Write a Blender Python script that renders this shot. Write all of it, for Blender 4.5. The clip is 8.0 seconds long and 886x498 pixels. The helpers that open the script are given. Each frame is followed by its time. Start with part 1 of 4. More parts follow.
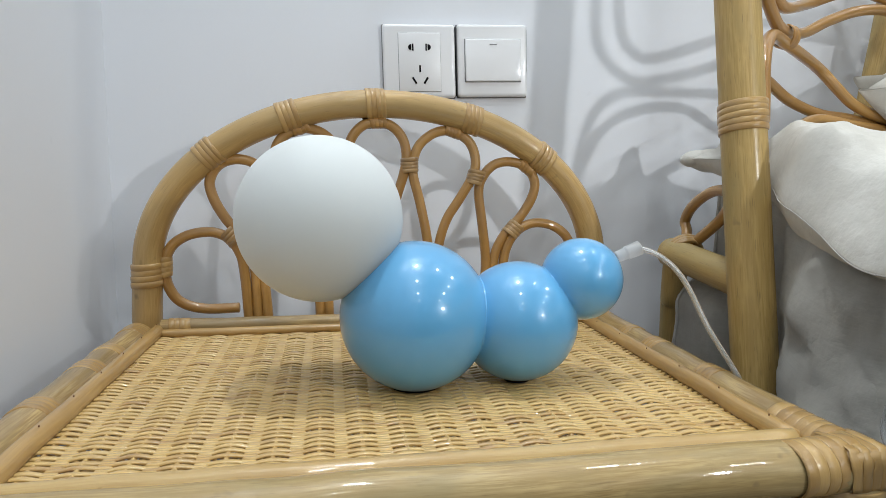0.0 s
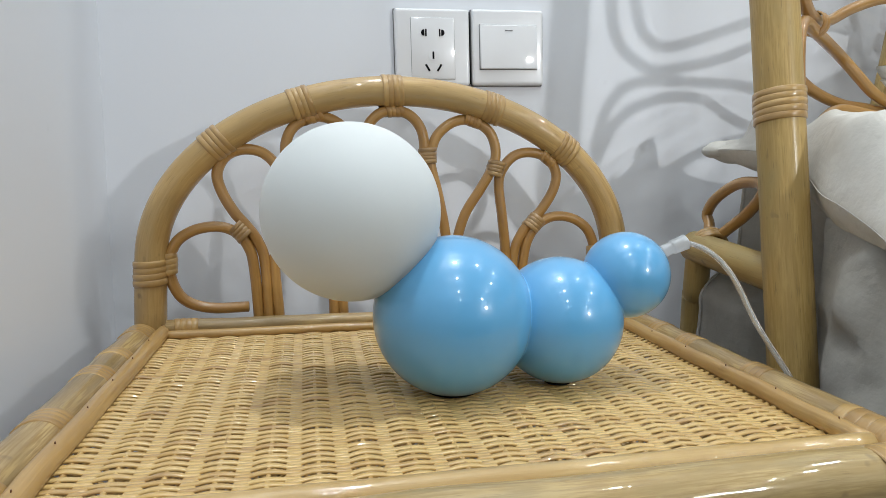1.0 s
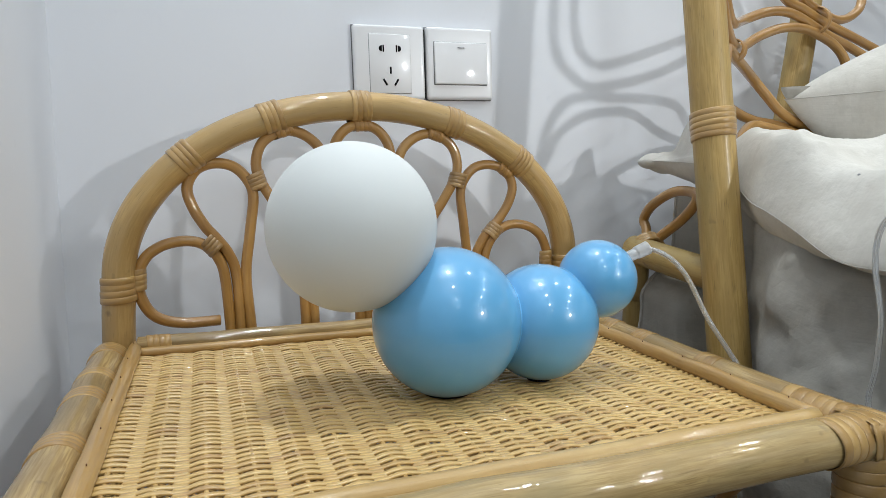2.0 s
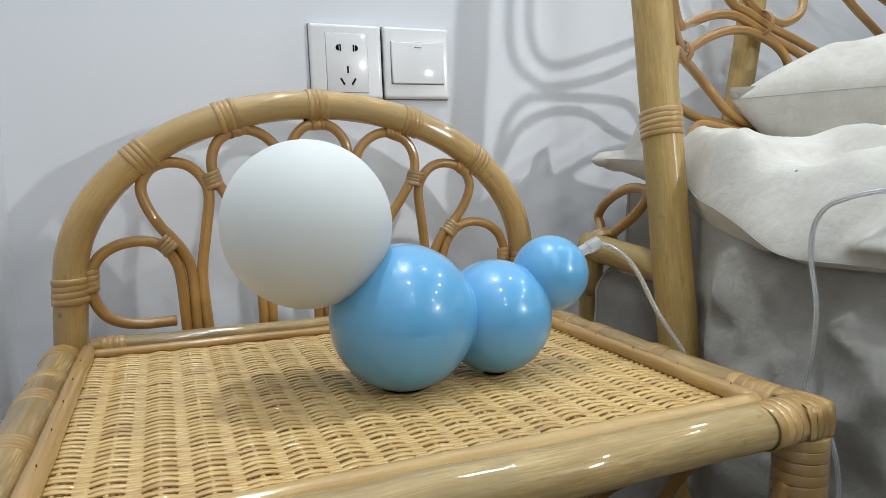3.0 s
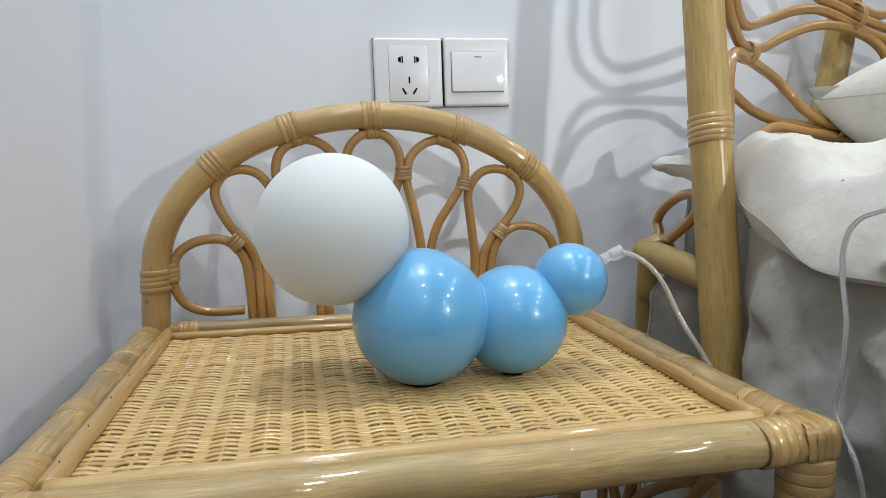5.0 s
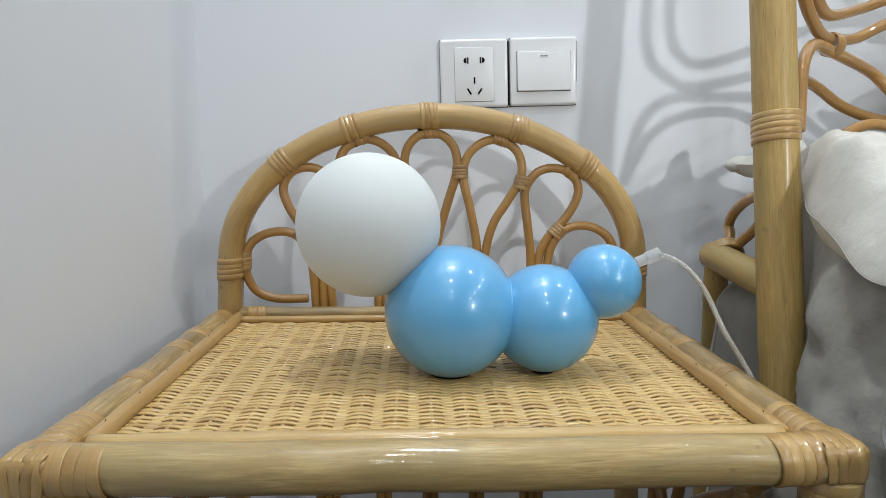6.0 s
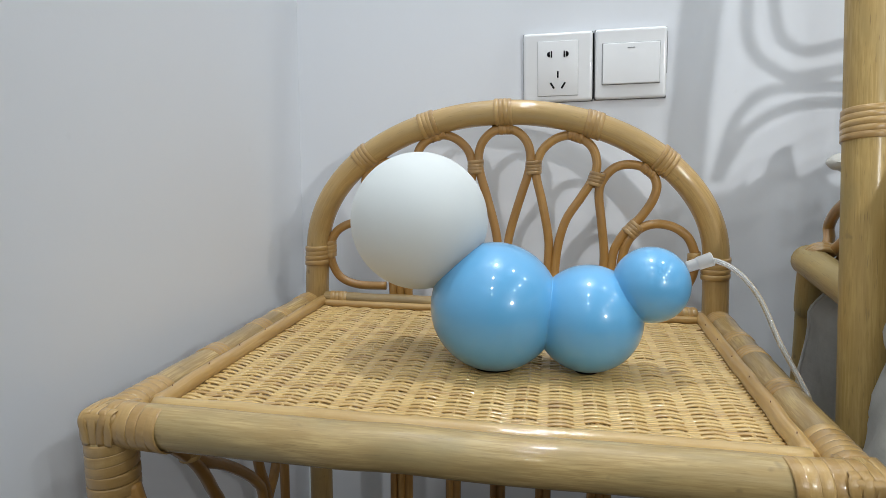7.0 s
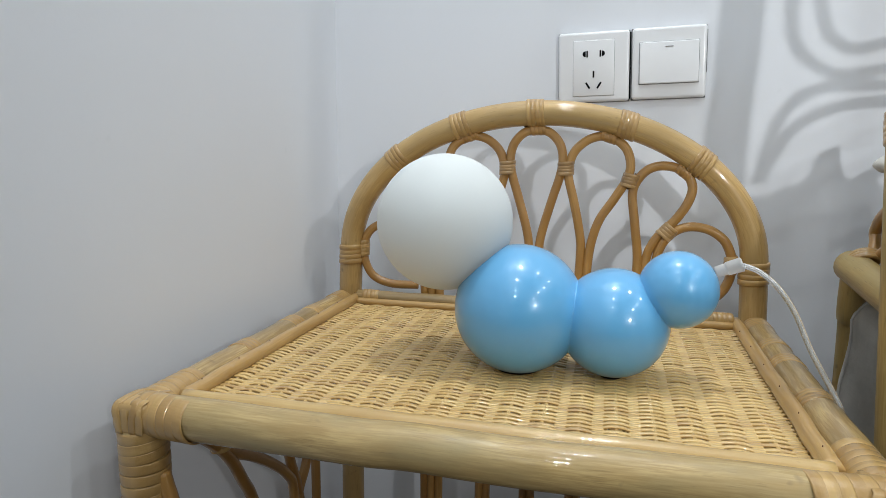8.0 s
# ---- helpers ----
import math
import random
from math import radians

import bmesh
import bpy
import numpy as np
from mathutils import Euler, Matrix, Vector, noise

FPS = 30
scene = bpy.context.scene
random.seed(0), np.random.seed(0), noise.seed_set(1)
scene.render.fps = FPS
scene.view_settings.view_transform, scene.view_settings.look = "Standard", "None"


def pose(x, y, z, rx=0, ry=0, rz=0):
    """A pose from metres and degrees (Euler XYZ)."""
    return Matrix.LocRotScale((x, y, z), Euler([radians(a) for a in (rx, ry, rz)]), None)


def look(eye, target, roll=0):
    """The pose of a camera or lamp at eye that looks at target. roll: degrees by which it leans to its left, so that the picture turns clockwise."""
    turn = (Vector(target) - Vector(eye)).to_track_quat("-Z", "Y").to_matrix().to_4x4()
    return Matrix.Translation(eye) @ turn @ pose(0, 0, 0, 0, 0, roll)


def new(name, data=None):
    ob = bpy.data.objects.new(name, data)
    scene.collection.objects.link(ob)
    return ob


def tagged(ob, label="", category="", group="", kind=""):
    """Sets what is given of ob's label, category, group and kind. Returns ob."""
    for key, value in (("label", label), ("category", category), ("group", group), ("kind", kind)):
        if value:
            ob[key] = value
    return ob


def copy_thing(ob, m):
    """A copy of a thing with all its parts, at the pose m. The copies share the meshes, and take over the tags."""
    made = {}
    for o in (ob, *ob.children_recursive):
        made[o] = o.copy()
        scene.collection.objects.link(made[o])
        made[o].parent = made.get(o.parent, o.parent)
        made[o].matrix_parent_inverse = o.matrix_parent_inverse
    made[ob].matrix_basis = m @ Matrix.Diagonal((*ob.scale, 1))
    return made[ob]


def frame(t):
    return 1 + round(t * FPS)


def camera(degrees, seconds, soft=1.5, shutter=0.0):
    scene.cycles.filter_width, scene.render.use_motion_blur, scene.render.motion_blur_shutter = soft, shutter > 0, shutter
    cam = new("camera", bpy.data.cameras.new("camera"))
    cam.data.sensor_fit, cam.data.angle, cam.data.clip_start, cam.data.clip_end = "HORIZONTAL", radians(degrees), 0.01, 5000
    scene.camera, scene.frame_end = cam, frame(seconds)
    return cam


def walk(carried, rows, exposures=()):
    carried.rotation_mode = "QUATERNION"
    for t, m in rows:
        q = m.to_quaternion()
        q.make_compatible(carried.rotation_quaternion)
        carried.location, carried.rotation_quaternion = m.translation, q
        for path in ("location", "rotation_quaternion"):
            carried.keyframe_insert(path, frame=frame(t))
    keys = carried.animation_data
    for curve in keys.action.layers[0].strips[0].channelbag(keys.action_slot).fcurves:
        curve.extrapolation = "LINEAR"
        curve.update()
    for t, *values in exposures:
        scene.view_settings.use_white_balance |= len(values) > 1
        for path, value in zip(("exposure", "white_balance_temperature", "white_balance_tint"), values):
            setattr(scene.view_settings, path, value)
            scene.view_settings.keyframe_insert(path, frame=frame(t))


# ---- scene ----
cam = camera(69.2, 8.0, soft=0.5)
PATH = [
    (0, (-0.0082, 0.1583, 0.7313), (0.3379, 2.1153, 0.5075), 0.29),
    (0.5, (-0.0197, 0.1841, 0.7287), (0.3434, 2.1372, 0.4972), 0.29),
    (1, (-0.0459, 0.1959, 0.7286), (0.3723, 2.1366, 0.4861), 0.29),
    (1.5, (-0.0860, 0.1953, 0.7335), (0.4533, 2.1066, 0.4964), 0.11),
    (2, (-0.1140, 0.1856, 0.7383), (0.5855, 2.0445, 0.5037), 0.01),
    (3.5, (-0.1043, 0.1656, 0.7357), (0.6998, 1.9818, 0.5013), -0.25),
    (4, (-0.0927, 0.1473, 0.7366), (0.6603, 1.9852, 0.5022), -0.19),
    (4.5, (-0.0704, 0.1345, 0.7434), (0.5467, 2.0213, 0.4996), -0.17),
    (5.8, (0.0079, 0.0984, 0.7489), (0.1645, 2.0765, 0.4990), 0.07),
    (6, (0.0230, 0.0950, 0.7490), (0.1107, 2.0768, 0.4943), 0.19),
    (6.5, (0.0669, 0.0867, 0.7532), (-0.0736, 2.0620, 0.4730), 0.26),
    (7, (0.1023, 0.0824, 0.7609), (-0.2407, 2.0296, 0.4599), 0.38),
    (7.5, (0.1232, 0.0800, 0.7650), (-0.3274, 2.0042, 0.4581), 0.45),
    (8, (0.1219, 0.0836, 0.7642), (-0.3651, 1.9987, 0.4559), 0.48),
]
walk(cam, [(t, look(eye, target, roll)) for t, eye, target, roll in PATH])

# ---- world and light ----
world = bpy.data.worlds.new("world")
scene.world = world
world.use_nodes = True
world.node_tree.nodes["Background"].inputs[0].default_value = (0.6, 0.66, 0.75, 1)
world.node_tree.nodes["Background"].inputs[1].default_value = 0.015
EXPOSURE = 0.32
scene.view_settings.exposure = EXPOSURE
WALL_Y, WALL_X, CEIL = 0.934, -0.249, 2.7
# place on the ceiling and watts of each downlight
DOWNLIGHTS = [(0.10, 0.58, 12.0), (1.05, 0.52, 4.5), (2.08, 0.48, 6.5), (0.02, -0.42, 5.0), (2.15, -0.40, 7.5), (-0.02, -1.50, 5.0), (2.05, -1.25, 7.5), (2.10, -2.40, 7.0), (0.0, -2.55, 4.0)]
PANEL_WATTS = 0.60
PANEL = Vector((0.98, -0.68, 1.14))


def area(name, m, size, watts, colour, shape="DISK"):
    lamp = bpy.data.lights.new(name, "AREA")
    lamp.shape, lamp.size, lamp.energy, lamp.color = shape, size, watts, colour
    ob = new(name, lamp)
    ob.matrix_world = m
    return ob


for lx, ly, watts in DOWNLIGHTS:
    area("downlight_lamp", pose(lx, ly, CEIL - 0.012), 0.085, watts, (0.905, 0.975, 1.0))
panel = area("panel_lamp", look(PANEL, (0.26, 0.85, 0.82)), 0.055, PANEL_WATTS, (0.95, 0.985, 1.0), "SQUARE")
panel.data.spread = radians(55)

# ---- materials ----


class Mat:
    """A node material with a Principled shader, and short ways to add nodes to it."""

    def __init__(self, name, colour=(0.5, 0.5, 0.5), rough=0.5, **more):
        self.mat = bpy.data.materials.new(name)
        self.mat.use_nodes = True
        self.nodes, self.links = self.mat.node_tree.nodes, self.mat.node_tree.links
        self.bsdf = self.nodes["Principled BSDF"]
        self.put("Base Color", (*colour, 1))
        self.put("Roughness", rough)
        for key, value in more.items():
            self.put(key.replace("_", " "), value)

    def put(self, socket, value):
        if isinstance(value, bpy.types.NodeSocket):
            self.links.new(value, self.bsdf.inputs[socket])
        else:
            self.bsdf.inputs[socket].default_value = value

    def node(self, kind, **values):
        n = self.nodes.new(kind)
        for key, value in values.items():
            sock = n.inputs[key.replace("_", " ")] if key.replace("_", " ") in n.inputs else n.inputs[int(key[1:])]
            if isinstance(value, bpy.types.NodeSocket):
                self.links.new(value, sock)
            else:
                sock.default_value = value
        return n

    def coords(self, which="Object", scale=(1, 1, 1), shift=True):
        c = self.nodes.new("ShaderNodeTexCoord").outputs[which]
        n = self.node("ShaderNodeMapping", Vector=c, Scale=scale)
        if shift:
            info = self.nodes.new("ShaderNodeObjectInfo")
            add = self.node("ShaderNodeVectorMath", i0=n.outputs[0])
            mul = self.node("ShaderNodeMath", i0=info.outputs["Random"], i1=37.0)
            mul.operation = "MULTIPLY"
            self.links.new(mul.outputs[0], add.inputs[1])
            return add.outputs[0]
        return n.outputs[0]

    def noise(self, vector, scale=1.0, detail=3.0, rough=0.5):
        return self.node("ShaderNodeTexNoise", Vector=vector, Scale=scale, Detail=detail, Roughness=rough).outputs["Fac"]

    def ramp(self, fac, *stops):
        n = self.nodes.new("ShaderNodeValToRGB")
        self.links.new(fac, n.inputs[0])
        el = n.color_ramp.elements
        while len(el) < len(stops):
            el.new(0.5)
        for e, (at, colour) in zip(el, stops):
            e.position, e.color = at, (*colour, 1)
        return n.outputs[0]

    def mix(self, fac, a, b, blend="MIX"):
        n = self.nodes.new("ShaderNodeMix")
        n.data_type, n.blend_type = "RGBA", blend
        for sock, value in ((n.inputs[0], fac), (n.inputs[6], a), (n.inputs[7], b)):
            if isinstance(value, bpy.types.NodeSocket):
                self.links.new(value, sock)
            else:
                sock.default_value = (*value, 1) if isinstance(value, tuple) else value
        return n.outputs[2]

    def bump(self, height, strength=0.3, distance=0.001):
        n = self.node("ShaderNodeBump", Height=height, Strength=strength, Distance=distance)
        self.put("Normal", n.outputs[0])
        return self


def grey(v):
    return (v, v, v)


def pole_material(name, light, dark, stain, rough=0.40, coat=(0.8, 0.04), flecks=0.35, runs=(300, 12)):
    """Lacquered cane pole: long grain along V, grey-green blotches, short dark flecks."""
    m = Mat(name, light, rough, Coat_Weight=coat[0], Coat_Roughness=coat[1])
    grain = m.noise(m.coords("UV", (620, 34, 1)), 1.0, 4, 0.6)
    broad = m.noise(m.coords("UV", (130, 18, 1)), 1.0, 3, 0.6)
    blotch = m.noise(m.coords("UV", (26, 8, 1)), 1.0, 3, 0.55)
    fleck = m.noise(m.coords("UV", (1000, 55, 1)), 1.0, 2, 0.5)
    knot = m.noise(m.coords("UV", (70, 55, 1)), 1.0, 2, 0.5)
    col = m.mix(m.ramp(grain, (0.40, grey(0)), (0.58, grey(1))), dark, light)
    col = m.mix(m.ramp(broad, (0.40, grey(0)), (0.62, grey(0.8))), col, dark)
    col = m.mix(m.ramp(blotch, (0.44, grey(0)), (0.64, grey(0.9))), col, stain)
    col = m.mix(m.ramp(fleck, (0.64, grey(0)), (0.72, grey(flecks))), col, (0.15, 0.09, 0.035))
    col = m.mix(m.ramp(knot, (0.70, grey(0)), (0.78, grey(0.55))), col, (0.14, 0.09, 0.045))
    m.put("Base Color", col)
    m.put("Roughness", m.ramp(grain, (0.3, grey(rough + 0.15)), (0.7, grey(rough))))
    m.bump(broad, 0.35, 0.0009)
    drips = m.noise(m.coords("UV", (*runs, 1)), 1.0, 3, 0.6)
    skin = m.node("ShaderNodeBump", Height=drips, Strength=0.14, Distance=0.0010)
    polish = m.noise(m.coords("UV", (14, 420, 1)), 1.0, 1, 0.5)
    fine = m.node("ShaderNodeBump", Height=polish, Strength=0.045, Distance=0.0010, Normal=skin.outputs[0])
    m.put("Coat Normal", fine.outputs[0])
    return m.mat


def cane_material(name, light, dark, rough=0.26, nubs=0.35):
    """Thin varnished rattan."""
    m = Mat(name, light, rough + 0.12, Coat_Weight=0.85, Coat_Roughness=0.04)
    grain = m.noise(m.coords("UV", (420, 18, 1)), 1.0, 3, 0.6)
    blotch = m.noise(m.coords("UV", (30, 16, 1)), 1.0, 3, 0.5)
    spot = m.noise(m.coords("UV", (190, 90, 1)), 1.0, 2, 0.5)
    col = m.mix(m.ramp(blotch, (0.35, grey(0)), (0.7, grey(1))), dark, light)
    col = m.mix(m.ramp(grain, (0.32, grey(0.85)), (0.58, grey(0))), col, dark)
    col = m.mix(m.ramp(spot, (0.72, grey(0)), (0.80, grey(0.5))), col, (0.14, 0.07, 0.03))
    m.put("Base Color", col)
    knob = m.noise(m.coords("UV", (160, 210, 1)), 1.0, 2, 0.5)
    scaled = m.node("ShaderNodeMath", i0=knob, i1=nubs)
    scaled.operation = "MULTIPLY"
    total = m.node("ShaderNodeMath", i0=grain, i1=scaled.outputs[0])
    m.bump(total.outputs[0], 0.5, 0.0007)
    m.links.new(m.bsdf.inputs["Normal"].links[0].from_socket, m.bsdf.inputs["Coat Normal"])
    return m.mat


POLE = pole_material("cane_pole", (0.560, 0.400, 0.170), (0.40, 0.262, 0.096), (0.34, 0.255, 0.112))
SIDE_POLE = pole_material("stained_cane_pole", (0.53, 0.370, 0.152), (0.34, 0.215, 0.080), (0.25, 0.170, 0.070))
ARCH = pole_material("arch_cane", (0.560, 0.365, 0.136), (0.455, 0.282, 0.096), (0.42, 0.275, 0.104), runs=(190, 60))
POST = pole_material("chair_pole", (0.50, 0.335, 0.112), (0.40, 0.255, 0.075), (0.36, 0.26, 0.095), 0.48, (0.3, 0.22), 0.5)
CANE = cane_material("rattan", (0.48, 0.260, 0.070), (0.34, 0.170, 0.040))
STRIP = cane_material("rattan_strip", (0.56, 0.350, 0.122), (0.42, 0.245, 0.078))
PALE_STRIP = cane_material("pale_rattan_strip", (0.60, 0.420, 0.175), (0.50, 0.320, 0.118))
KNOT = cane_material("rattan_knot", (0.46, 0.285, 0.115), (0.30, 0.175, 0.065), 0.22, 1.0)
PEEL = cane_material("rattan_peel", (0.54, 0.345, 0.126), (0.38, 0.222, 0.072), 0.22, 1.0)


def weave_material():
    m = Mat("weave", (0.7, 0.55, 0.3), 0.36, Coat_Weight=1.0, Coat_Roughness=0.045)
    info = m.nodes.new("ShaderNodeObjectInfo").outputs["Random"]
    tone = m.ramp(info, (0.0, (0.54, 0.320, 0.100)), (0.3, (0.65, 0.425, 0.148)), (0.75, (0.70, 0.475, 0.180)), (1.0, (0.60, 0.38, 0.130)))
    stain = m.noise(m.coords("UV", (60, 26, 1)), 1.0, 3, 0.55)
    grain = m.noise(m.coords("UV", (900, 30, 1)), 1.0, 3, 0.6)
    col = m.mix(m.ramp(stain, (0.54, grey(0)), (0.70, grey(0.75))), tone, (0.40, 0.22, 0.08))
    col = m.mix(m.ramp(grain, (0.3, grey(0.3)), (0.6, grey(0))), col, (0.50, 0.35, 0.16))
    m.put("Base Color", col)
    m.bump(grain, 0.25, 0.0003)
    lumps = m.noise(m.coords("UV", (420, 110, 1)), 1.0, 3, 0.6)
    skin = m.node("ShaderNodeBump", Height=lumps, Strength=0.7, Distance=0.0009)
    m.put("Coat Normal", skin.outputs[0])
    return m.mat


WEAVE = weave_material()


def paint_material(name, colour):
    m = Mat(name, colour, 0.62)
    big = m.noise(m.coords("Object", (1, 1, 1), False), 2.2, 3)
    fine = m.noise(m.coords("Object", (1, 1, 1), False), 160, 4, 0.65)
    spot = m.noise(m.coords("Object", (1, 1, 1), False), 38, 2)
    col = m.mix(m.ramp(big, (0.35, grey(0)), (0.7, grey(1))), tuple(c * 0.97 for c in colour), colour)
    col = m.mix(m.ramp(spot, (0.72, grey(0)), (0.80, grey(0.25))), col, tuple(c * 0.86 for c in colour))
    m.put("Base Color", col)
    m.bump(fine, 0.12, 0.0006)
    return m.mat


WALL = paint_material("wall_paint", (0.772, 0.788, 0.828))
# Ceiling, far walls and floor are unseen; their tones are darkened to cut bounce.
CEILING = paint_material("ceiling_paint", (0.66, 0.67, 0.68))
FAR_WALL = paint_material("far_wall_low_bounce", (0.12, 0.12, 0.122))
FLOOR = paint_material("floor_low_bounce", (0.045, 0.034, 0.026))
PLASTIC = Mat("white_plastic", (0.80, 0.80, 0.81), 0.34, Coat_Weight=0.6, Coat_Roughness=0.08).mat
GLOSS = Mat("glossy_white_plastic", (0.80, 0.80, 0.81), 0.55, Coat_Weight=0.3, Coat_Roughness=0.06).mat
DARK = Mat("dark_slot", (0.008, 0.008, 0.009), 0.9, Specular_IOR_Level=0.1).mat
GREY = Mat("grey_mark", (0.30, 0.30, 0.31), 0.5).mat
TACK = Mat("rusty_tack", (0.16, 0.07, 0.03), 0.5, Metallic=0.3).mat
GAP = Mat("grey_joint", (0.16, 0.16, 0.17), 0.6).mat


def glass_ball_material():
    m = Mat("opal_glass", (0.60, 0.625, 0.62), 0.60, Specular_IOR_Level=0.3, Subsurface_Weight=1.0, Subsurface_Scale=0.10, Subsurface_Radius=(1.0, 1.0, 1.0))
    fine = m.noise(m.coords("Object", (1, 1, 1), False), 900, 2)
    m.bump(fine, 0.05, 0.0002)
    return m.mat


def lacquer_material():
    m = Mat("blue_lacquer", (0.127, 0.415, 0.720), 0.30, Coat_Weight=0.85, Coat_Roughness=0.06)
    peel = m.noise(m.coords("Object", (1, 1, 1), False), 130, 2)
    tone = m.noise(m.coords("Object", (1, 1, 1), False), 14, 2)
    m.put("Base Color", m.mix(tone, (0.121, 0.404, 0.706), (0.134, 0.427, 0.735)))
    m.bump(peel, 0.06, 0.0006)
    return m.mat


OPAL, BLUE = glass_ball_material(), lacquer_material()
PVC = Mat("clear_pvc", (0.94, 0.95, 0.96), 0.08, Transmission_Weight=0.78, IOR=1.40).mat
WIRE = Mat("tinned_wire", (0.86, 0.86, 0.85), 0.3, Metallic=0.7).mat
FROST = Mat("frosted_plastic", (0.86, 0.87, 0.88), 0.3, Transmission_Weight=0.65, IOR=1.35).mat


def linen_material(name, colour):
    """Washed linen: slubby threads, crushed creases and faint cloudy marks of uneven dye."""
    m = Mat(name, colour, 0.92, Sheen_Weight=0.08)
    warp = m.noise(m.coords("UV", (1500, 60, 1), False), 1.0, 2, 0.5)
    weft = m.noise(m.coords("UV", (60, 1500, 1), False), 1.0, 2, 0.5)
    slub = m.noise(m.coords("UV", (28, 620, 1), False), 1.0, 3, 0.65)
    slub_up = m.noise(m.coords("UV", (620, 28, 1), False), 1.0, 3, 0.65)
    cloud = m.noise(m.coords("Object", (1, 1, 1), False), 17, 6, 0.62)
    blotch = m.noise(m.coords("Object", (1, 1, 1), False), 70, 5, 0.65)
    col = m.mix(m.ramp(slub, (0.46, grey(0)), (0.74, grey(0.6))), colour, tuple(c * 0.86 for c in colour))
    col = m.mix(m.ramp(slub_up, (0.50, grey(0)), (0.76, grey(0.5))), col, tuple(min(1, c * 1.08) for c in colour))
    col = m.mix(m.ramp(cloud, (0.42, grey(0)), (0.62, grey(0.65))), col, tuple(c * k for c, k in zip(colour, (0.83, 0.82, 0.80))))
    col = m.mix(m.ramp(blotch, (0.50, grey(0)), (0.64, grey(0.5))), col, tuple(c * k for c, k in zip(colour, (0.83, 0.825, 0.815))))
    m.put("Base Color", col)
    folds = m.noise(m.coords("Object", (1, 1, 1), False), 21, 5, 0.55)
    middle = m.node("ShaderNodeMath", i0=folds, i1=0.5)
    middle.operation = "SUBTRACT"
    ridge = m.node("ShaderNodeMath", i0=middle.outputs[0])
    ridge.operation = "ABSOLUTE"
    fine = m.node("ShaderNodeMath", i0=warp, i1=weft)
    thin = m.node("ShaderNodeMath", i0=fine.outputs[0], i1=0.012)
    thin.operation = "MULTIPLY"
    total = m.node("ShaderNodeMath", i0=thin.outputs[0], i1=ridge.outputs[0])
    m.bump(total.outputs[0], 0.45, 0.008)
    return m.mat


LINEN = linen_material("linen", (0.620, 0.597, 0.548))
SEAM = linen_material("linen_seam", (0.50, 0.48, 0.44))

# ---- mesh helpers ----


def mesh_object(name, bm, material, smooth=True):
    me = bpy.data.meshes.new(name)
    bmesh.ops.recalc_face_normals(bm, faces=bm.faces)
    bm.to_mesh(me)
    bm.free()
    me.materials.append(material)
    if smooth:
        me.shade_smooth()
    return new(name, me)


def part(name, bm, material, parent, label="", smooth=True):
    """One mesh object under a thing or a part."""
    ob = mesh_object(name, bm, material, smooth)
    ob.parent = parent
    return tagged(ob, label)


def thing(name, place, label, category, group="", kind=""):
    ob = new(name)
    ob.location = place
    ob.empty_display_size = 0.05
    return tagged(ob, label, category, group, kind)


def under(ob, parent):
    """Parents ob, whose mesh is in world places, under a thing that stands elsewhere."""
    top = parent
    m = Matrix.Translation(top.location)
    while top.parent:
        top = top.parent
        m = Matrix.Translation(top.location) @ m
    ob.matrix_parent_inverse = m.inverted()
    return ob


def spline(points, n=8, closed=False):
    """Catmull-Rom through the points."""
    p = [Vector(q) for q in points]
    p = [p[-1], *p, p[0], p[1]] if closed else [2 * p[0] - p[1], *p, 2 * p[-1] - p[-2]]
    out = []
    for i in range(1, len(p) - 2):
        a, b, c, d = p[i - 1:i + 3]
        for k in range(n):
            t = k / n
            out.append(0.5 * (2 * b + (c - a) * t + (2 * a - 5 * b + 4 * c - d) * t * t + (3 * b - a - 3 * c + d) * t ** 3))
    if not closed:
        out.append(p[-2])
    return out


